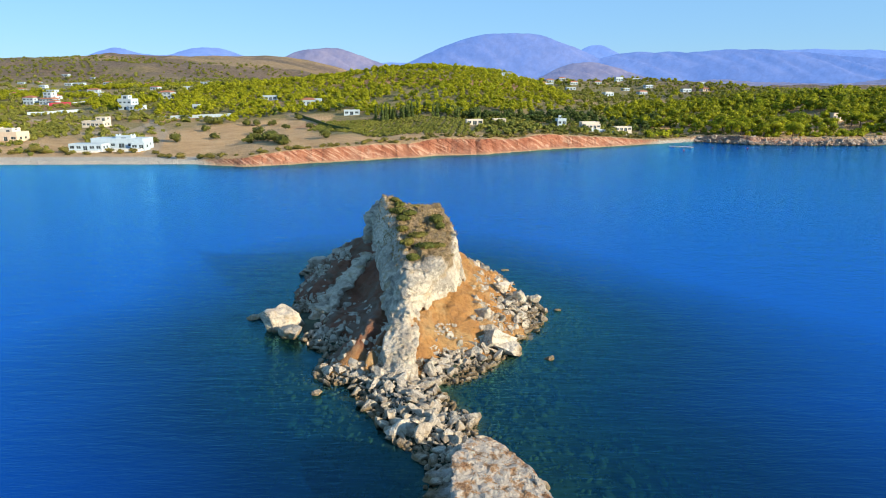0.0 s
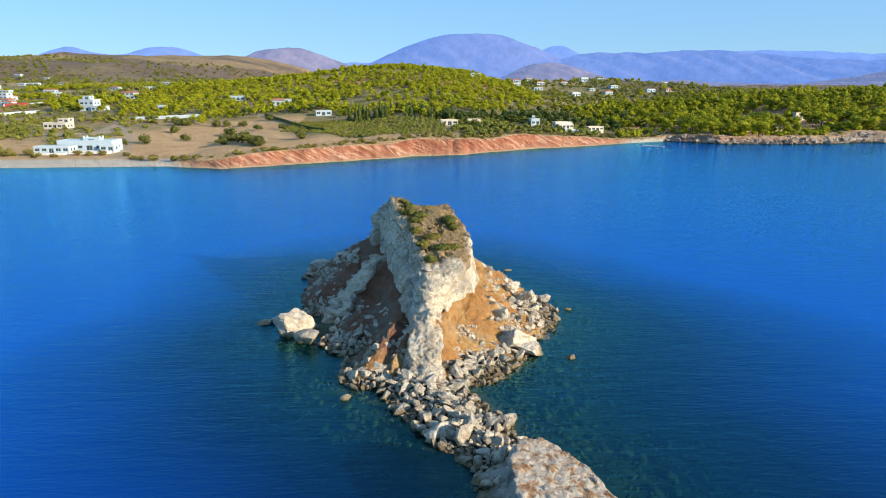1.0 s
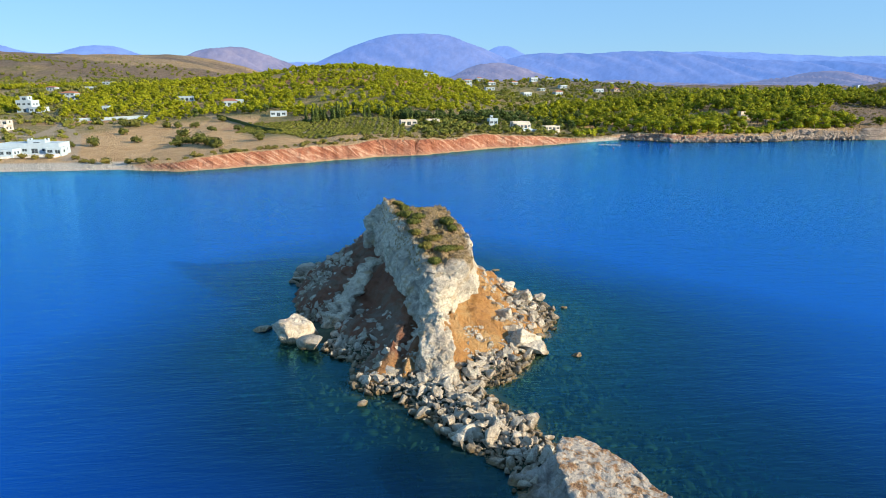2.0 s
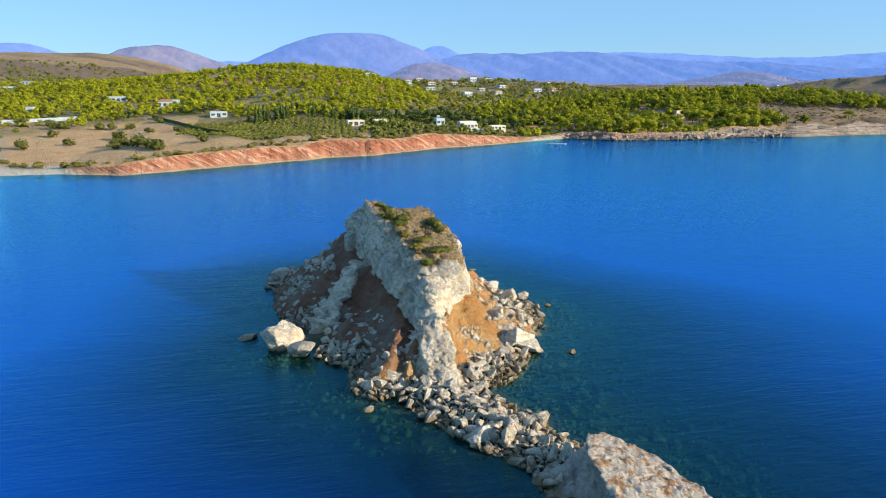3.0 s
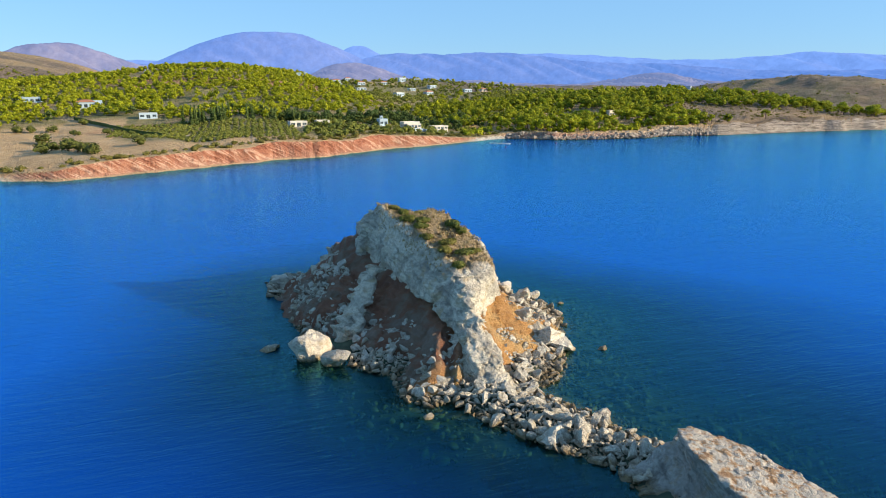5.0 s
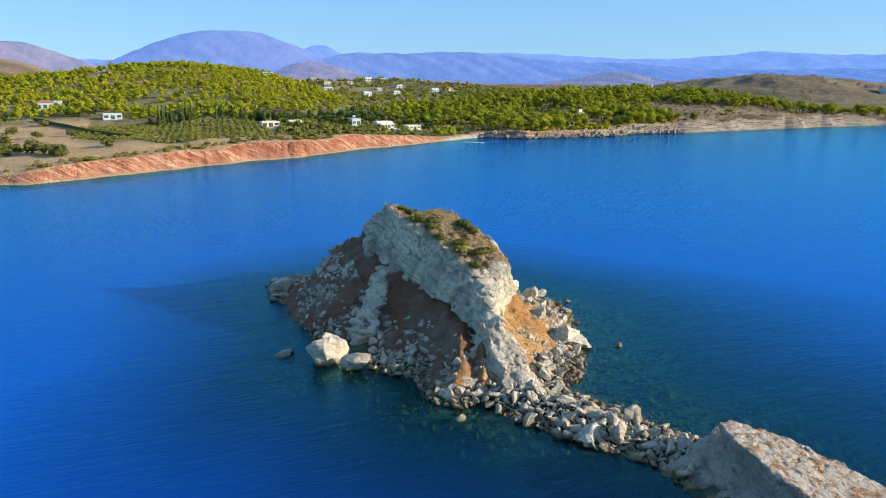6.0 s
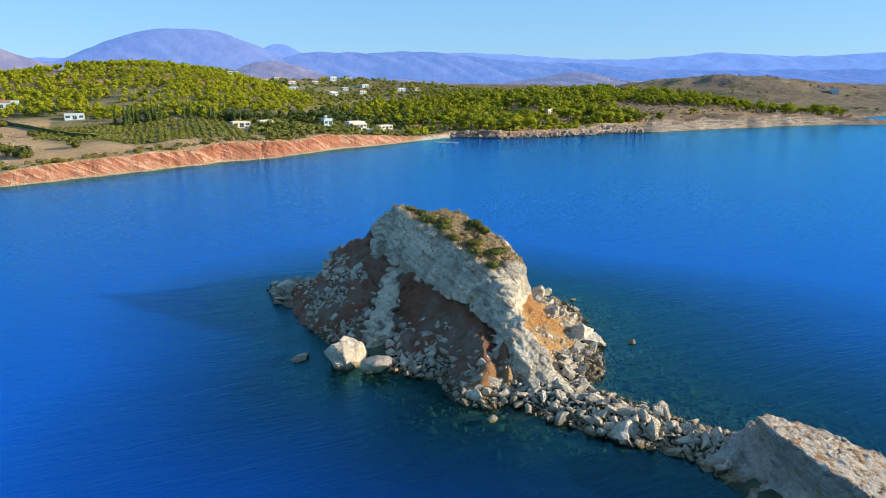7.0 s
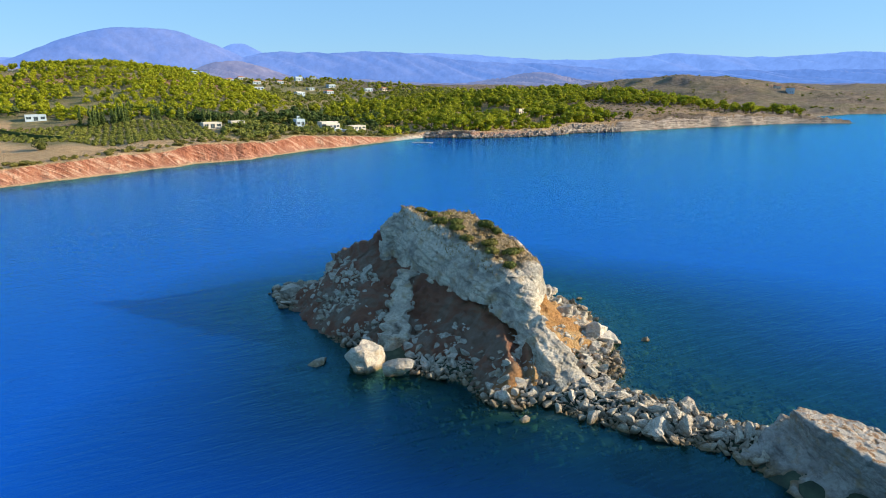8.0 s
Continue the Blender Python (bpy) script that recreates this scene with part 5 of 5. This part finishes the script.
for hx, hy, w, h, roof, mat in [(-496, 914, 18, 5, "flat", WHITE), (-453, 905, 14, 5, "tile", WHITE), (-430, 880, 12, 5, "flat", WHITE), (-520, 930, 13, 4.5, "flat", WHITE), (-380, 860, 13, 5, "tile", WHITE)]:
    house("house", hx, hy, -15, "white house above the olive slopes", [(-w / 2, 0, 0, w, 7, h * 0.75, 1, 4, roof, mat)], 11)
for hx, hy, w, h, roof, mat in [(122, 755, 14, 5, "tile", WHITE), (138, 770, 12, 5, "tile", WHITE), (127, 655, 15, 4.5, "flat", WHITE), (205, 775, 14, 7, "flat", WHITE), (228, 790, 13, 4.5, "flat", WHITE), (95, 735, 11, 4.5, "tile", WHITE)]:
    house("house", hx, hy, 8, "white house on the hilltop above the valley", [(-w / 2, 0, 0, w * 0.72, 6, h * 0.62, 1, 3, roof, mat)], 8)
for hx, hy, w, h, roof, mat in [(243, 662, 15, 5.5, "flat", WHITE), (264, 668, 12, 4.5, "tile", CREAM), (330, 850, 12, 5, "flat", WHITE), (380, 880, 18, 4.5, "flat", WHITE), (160, 640, 10, 4, "flat", SHELL), (190, 690, 11, 4.5, "flat", WHITE)]:
    house("house", hx, hy, 14, "pale house in the dry valley", [(-w / 2, 0, 0, w * 0.72, 6, h * 0.62, 1, 3, roof, mat)], 8)
for hx, hy, w, h, roof, mat in [(757, 540, 18, 6, "tile", CREAM), (735, 508, 17, 8, "flat", WHITE), (600, 760, 16, 6, "flat", WHITE), (575, 750, 16, 6, "flat", WHITE), (640, 790, 18, 6, "flat", WHITE)]:
    house("house", hx, hy, 45, "pale house on the brown headland hills", [(-w / 2, 0, 0, w, 8, h * 0.8, 1, 4, roof, mat)], 12)


for k, (hx, hy) in enumerate([(62, 642), (76, 690), (92, 622), (112, 702), (141, 722), (152, 612), (172, 742), (216, 702), (196, 655)]):
    house("house", hx, hy, 8 + 9 * (k % 3), ("white house with a red tile roof in the dry valley", "white flat-roofed house in the dry valley")[k % 2],
          [(-5, 0, 0, 9 + k % 3, 6, 3.2, 1, 3, ("tile", "flat")[k % 2], WHITE)], 9)
for k, (hx, hy) in enumerate([(-420, 652), (-392, 668), (-362, 690), (-330, 640), (-303, 702), (-272, 765), (-455, 720), (-243, 640), (-352, 600), (-478, 800), (-300, 822), (-205, 800), (-410, 760), (-175, 880)]):
    house("house", hx, hy, -20 + 7 * (k % 4), ("white house with a red tile roof on the olive slope", "white flat-roofed house on the olive slope")[k % 2],
          [(-6, 0, 0, 10 + k % 3 * 2, 7, 3.4 + 2.6 * (k % 4 == 1), 1 + (k % 4 == 1), 3, ("tile", "flat")[k % 2], WHITE)], 10)


def run_of_wall(name, a, b, h, thick, mat, label, category="wall"):
    """A wall that follows the ground from a to b."""
    a, b = tuple(float(q) for q in sited(*a)), tuple(float(q) for q in sited(*b))
    n = max(2, int(math.hypot(b[0] - a[0], b[1] - a[1]) / 3))
    t_ = np.linspace(0, 1, n + 1)
    x, y = a[0] + (b[0] - a[0]) * t_, a[1] + (b[1] - a[1]) * t_
    z = land(x, y)
    ux, uy = -(b[1] - a[1]), b[0] - a[0]
    k = thick / 2 / math.hypot(ux, uy)
    ring = [np.stack([x + s * ux * k, y + s * uy * k, z + dz], 1) for s, dz in ((-1, -0.4), (1, -0.4), (1, h), (-1, h))]
    v_ = np.stack(ring, 1).reshape(-1, 3)
    q = []
    for i in range(n):
        for j in range(4):
            q.append((i * 4 + j, i * 4 + (j + 1) % 4, i * 4 + 4 + (j + 1) % 4, i * 4 + 4 + j))
    q += [(3, 2, 1, 0), (n * 4, n * 4 + 1, n * 4 + 2, n * 4 + 3)]
    put(name, mesh_from(name, v_, q), mat, None, label, category)


run_of_wall("garden_wall", (-165, 383), (-124, 389), 1.7, 0.4, WHITE, "long white garden wall at the field's edge")
run_of_wall("garden_wall", (-264, 421), (-240, 440), 1.8, 0.4, WHITE, "white boundary wall below the red-roofed house")
run_of_wall("garden_wall", (-300, 505), (-250, 540), 2.0, 0.4, WHITE, "white boundary wall with steps beside the red-roofed house")
run_of_wall("bougainvillea", (-296, 500), (-284, 508), 2.4, 1.8, RED, "crimson bougainvillea hedge over a wall", "hedge")
run_of_wall("garden_wall", (68, 314), (90, 322), 1.2, 0.4, WHITE, "low white terrace wall before the seaside house")
run_of_wall("fence", (-86, 384), (-41, 288), 1.5, 0.12, DARK, "dark green mesh fence between field and grove", "fence")


# ---- setting out the woods ----
def woods_in(name, shapes, leaf, box, step, keep, size, tall, seed, label):
    p = sow(box, step, keep, seed)
    g_ = np.random.default_rng(seed + 1)
    woods(name, shapes, leaf, p, g_.uniform(size[0], size[1], len(p)), tall, seed + 2, label)
    return p


woods_in("pine_wood", PINES_FAR, PINE, (-250, 150, 330, 690), 4.4, hill_wood, (0.36, 0.8), 0.95, 40, "bright green pine wood covering the hill")
near_pines = sow((95, 420, 300, 480), 5.9, lambda x, y: np.maximum(ridge_wood(x, y), crest_wood(x, y)), 44)
order = np.argsort(near_pines[:, 1] - 0.1 * near_pines[:, 0])
near_pines = near_pines[order]
pine_kinds = kinds("pine_tree", PINES, TRUNK_PINE, PINE, "spreading bright green coastal pine", "tree", "pines along the shore")
g = np.random.default_rng(46)
for i, (x, y) in enumerate(near_pines[:170]):
    plant(pine_kinds[i % 6], x, y, g.uniform(0.75, 1.2), g.uniform(0, 360), g.uniform(0.8, 1.05))
woods("pine_wood", PINES_FAR, PINE, near_pines[170:], g.uniform(0.65, 1.1, len(near_pines) - 170), 0.95, 47, "dense bright green pine wood on the headland")


def grove_rows(x, y):
    inside = (x < 12) & (y > 268 + 0.05 * x) & (y < 338) & (x > -62) & (y > 264 - 0.95 * (x + 22))
    return inside * 0.93


gx, gy = np.meshgrid(np.arange(-70, 20, 2.7), np.arange(262, 345, 3.6))
p = np.stack([gx.ravel() + 0.25 * (gy.ravel() - 300) * 0.3, gy.ravel() + 0.12 * gx.ravel()], 1)
p = p[grove_rows(p[:, 0], p[:, 1]) > 0.5]
g = np.random.default_rng(50)
p = p + g.uniform(-0.5, 0.5, p.shape)
woods("olive_grove", BUSHES_FAR, OLIVE, p, g.uniform(0.5, 0.75, len(p)), 0.75, 51, "rows of low green fruit trees in a grove")
woods_in("cypress_belt", CYPRESSES, DARK, (-50, 50, 330, 346), 3.2, lambda x, y: smooth(0.0, 0.35, fbm(x / 14, y / 14, 2.0)) * clear_of(x, y + 20), (0.7, 1.15), 0.85, 54, "dark cypresses at the foot of the hill")
woods_in("dark_wood", PINES_FAR, DARK, (-95, 125, 288, 385), 4.4, lambda x, y: smooth(-0.15, 0.3, fbm(x / 20, y / 20, 22.0)) * clear_of(x, y) * smooth(12, 20, shore(x, y)) * smooth(318, 330, y - 0.15 * np.abs(x)) * 0.9, (0.45, 0.85), 1.0, 56, "dark green trees below the pine hill")
woods_in("bungalow_trees", BUSHES_FAR, OLIVE, (8, 128, 268, 352), 4.0, lambda x, y: clear_of(x, y) * smooth(10, 16, shore(x, y)) * np.clip(0.75 + 1.2 * fbm(x / 12, y / 12, 9.0), 0.1, 1.0), (0.55, 1.25), 0.9, 57, "green trees and hedges round the seaside bungalows")
woods_in("shore_shrubs", BUSHES_FAR, HEATH, (-75, 140, 215, 345), 2.6, lambda x, y: smooth(5.5, 7.5, shore(x, y)) * smooth(18, 9, shore(x, y)) * np.clip(0.45 + 0.5 * smooth(-20, 20, x) + fbm(x / 9, y / 9, 2.0), 0, 0.9), (0.4, 0.8), 0.65, 58, "low shrubs along the top of the red cliff")
woods_in("olive_slopes", BUSHES_FAR, OLIVE, (-420, -135, 240, 560), 4.2, lambda x, y: smooth(14, 30, shore(x, y)) * clear_of(x, y) * np.clip(0.55 + 1.3 * fbm(x / 24, y / 24, 33.0), 0, 0.9), (0.5, 1.1), 0.9, 60, "grey-green olive trees and hedges round the houses")
woods_in("pine_clumps", PINES_FAR, PINE, (-450, -120, 300, 800), 6.0, lambda x, y: clear_of(x, y) * smooth(0.1, 0.35, fbm(x / 45, y / 45, 41.0)), (0.6, 1.0), 0.95, 63, "yellow-green pines between the houses")
woods_in("valley_scrub", BUSHES_FAR, OLIVE, (60, 460, 390, 1000), 5.6, low_scrub, (0.6, 1.2), 0.9, 66, "grey-green scrub in the valley")
woods_in("valley_pines", PINES_FAR, PINE, (70, 480, 420, 1000), 9.0, lambda x, y: clear_of(x, y) * smooth(0.12, 0.4, fbm(x / 40, y / 40, 44.0)) * 0.35, (0.55, 0.9), 0.9, 69, "scattered pines in the valley")
woods_in("understory", BUSHES_FAR, PINE, (100, 240, 285, 350), 3.6, lambda x, y: smooth(7, 10, shore(x, y)) * smooth(34, 18, shore(x, y)) * clear_of(x, y) * np.clip(0.6 + fbm(x / 9, y / 9, 13.0), 0, 0.95), (0.6, 1.15), 0.95, 71, "green shrubs at the feet of the shore pines")
woods_in("headland_scrub", BUSHES_FAR, HEATH, (225, 440, 262, 430), 4.0, lambda x, y: smooth(9, 14, shore(x, y)) * np.clip(0.4 + 0.9 * fbm(x / 18, y / 18, 3.0), 0.05, 0.85), (0.3, 0.65), 0.6, 72, "low dry scrub on the headland")
woods_in("far_trees", BUSHES_FAR, OLIVE, (-1250, -100, 560, 1600), 14.0, lambda x, y: np.clip(0.4 + 1.4 * fbm(x / 90, y / 90, 5.0), 0.04, 0.9) * clear_of(x, y), (0.9, 2.2), 0.9, 75, "dark bushes dotted over the far slopes")
woods_in("far_trees", BUSHES_FAR, OLIVE, (420, 1000, 340, 1000), 15.0, lambda x, y: smooth(10, 30, shore(x, y)) * np.clip(0.1 + 1.0 * fbm(x / 70, y / 70, 5.0), 0.01, 0.7), (0.5, 1.2), 0.7, 78, "dark bushes dotted over the brown hills")

# ---- shoreline details ----
def on_far_shore(x, y, g_):
    s_ = shore(x, y)
    return (s_ > -2.0) & (s_ < 5.0)


far_stones = scatter(900, (122, 235, 280, 324), on_far_shore, lambda g_, n: np.clip(0.4 * g_.pareto(2.2, n) + 0.35, 0.35, 1.8), 81, 0.55)
g = np.random.default_rng(82)
far_stones[:, 0], far_stones[:, 1] = sited(far_stones[:, 0], far_stones[:, 1])
lies = np.maximum(land(far_stones[:, 0], far_stones[:, 1]), 0)
rest = [(i % 8, spin(g) * r, (x, y, lies[i] * 0.6 + 0.25 * r)) for i, (x, y, r) in enumerate(far_stones)]
v, f = joined(TINY, rest)
put("shore_rocks", mesh_from("shore_rocks", v, None, f), SHORE_STONE, None, "grey rocks along the far waterline", "rocks", "stuff")
pier = tagged(new("jetty"), "small white floating jetty off the beach", "jetty")
pier.matrix_world = pose(96.0, 264, 0, 0, 0, -33)
put("deck", boxes([(-4.6, 4.6, -0.8, 0.8, 0.28, 0.45)]), SHELL, pier)
for fx in (-3.4, 0.0, 3.4):
    put("float", boxes([(fx - 0.7, fx + 0.7, -0.7, 0.7, -0.25, 0.277)]), SLAB, pier)
for bx, by in ((92.0, 250.0), (120.0, 258.0), (107.0, 260.0)):
    buoy = tagged(new("buoy"), "small red mooring buoy on the water", "buoy", "mooring buoys")
    buoy.location = (bx, by, 0.1)
    bv, bf = ico(2)
    put("float", mesh_from("float", bv * 0.27, None, bf, shade=True), RED, buoy)
    put("ring", boxes([(-0.05, 0.05, -0.05, 0.05, 0.3, 0.5)]), SLAB, buoy)

# ---- growth on the islet ----
def islet_bush(x, y, z, w, d, h, leaf, seed, label):
    g_ = np.random.default_rng(seed)
    blobs = [(0, 0, 0.3 * h, 0.45 * w, 0.45 * d, 0.5 * h)]
    for _ in range(7):
        a, r = g_.uniform(0, 6.28), g_.uniform(0.3, 0.95)
        blobs.append((0.5 * w * r * math.cos(a), 0.5 * d * r * math.sin(a), 0.25 * h, 0.16 * w + 0.1, 0.16 * d + 0.1, g_.uniform(0.3, 0.6) * h))
    base = tagged(new("bush"), label, "bush", "bushes on the crag")
    base.location = (x, y, z)
    cv_, cf_ = crown_shape(g_, blobs, 900, 0.16)
    put("crown", mesh_from("crown", cv_, None, cf_), leaf, base)
    tv, tf = trunk_shape(1.5, 0.14, 0.07, 0.1, 4, g_)
    tv = tv * 0.3 * h
    put("trunk", mesh_from("trunk", tv, None, tf), BARK, base)


def crag_top(x, y):
    """Height of the crag's upper skin."""
    x, y = np.atleast_1d(np.asarray(x, float)), np.atleast_1d(np.asarray(y, float))
    z = crag_plateau(x, y)[0][:, None] + np.arange(0.6, -1.4, -0.1)[None]
    hit = cap_field(x[:, None] + 0 * z, y[:, None] + 0 * z, z) < 0
    return np.where(hit.any(1), z[np.arange(len(x)), hit.argmax(1)], 1.0)


for k, (x, y, w, d, h, leaf, label) in enumerate([
        (-0.7, 68.5, 1.5, 2.2, 0.8, FIELD, "dark green bush at the edge of the crag"), (-0.4, 67.2, 1.1, 1.4, 0.6, FIELD, "dark green bush at the edge of the crag"),
        (-3.0, 61.0, 1.4, 1.3, 0.7, FIELD, "low green shrub hanging over the crag's rim"), (-2.0, 62.4, 1.7, 1.3, 0.6, FIELD, "low green shrub spreading on the crag"),
        (-0.6, 63.2, 1.6, 1.2, 0.5, HEATH, "dry brownish shrub on the turf"), (-3.6, 63.2, 1.3, 1.6, 0.6, HEATH, "dry brown heath cushion on the rim"),
        (-2.7, 64.9, 1.9, 1.6, 0.5, HEATH, "dry brown heath cushion on the turf"), (-4.3, 66.6, 1.3, 1.7, 0.5, HEATH, "dry brownish shrub on the rim"),
        (-4.5, 68.6, 1.5, 1.5, 0.6, FIELD, "olive-green shrub on the rim"), (-3.7, 69.8, 1.4, 1.5, 0.6, FIELD, "olive-green shrub on the dry turf"),
        (-5.1, 70.9, 1.5, 1.7, 0.7, FIELD, "olive-green shrub on the rim"), (-5.0, 72.8, 1.2, 1.5, 0.6, FIELD, "olive-green shrub near the summit"),
        (-3.2, 72.6, 1.5, 1.3, 0.5, HEATH, "small dry shrub near the summit"), (-5.6, 74.2, 1.0, 1.2, 0.5, HEATH, "small dry shrub near the summit")]):
    islet_bush(x, y, float(crag_top(x, y)[0]) - 0.05, w, d, h, leaf, 90 + k, label)


def dry_grass(name, count, box, top, low, seed, label):
    """Tufts of dead grass, three blades each."""
    g_ = np.random.default_rng(seed)
    vs, fs, n = [], [], 0
    xs, ys = g_.uniform(box[0], box[1], count), g_.uniform(box[2], box[3], count)
    for x, y, z in zip(xs, ys, top(xs, ys)):
        if z < low:
            continue
        for _ in range(4):
            a, h, lean = g_.uniform(0, 6.28), g_.uniform(0.12, 0.35), g_.uniform(0.02, 0.2)
            b = np.array((x + g_.uniform(-0.12, 0.12), y + g_.uniform(-0.12, 0.12), z - 0.06))
            side = np.array((math.cos(a), math.sin(a), 0)) * 0.05
            vs += [b - side, b + side, b + np.array((-math.sin(a) * lean, math.cos(a) * lean, h))]
            fs.append((n, n + 1, n + 2))
            n += 3
    put(name, mesh_from(name, vs, None, fs), STRAW, None, label, "grass", "stuff")


STRAW = foliage_material("dry_grass", (0.20, 0.14, 0.06), (0.42, 0.31, 0.14), 0.2)
dry_grass("dry_grass", 1500, (-7.5, 1.5, 60.5, 76.5), crag_top, 7.5, 120, "dead straw-coloured grass on the crag")
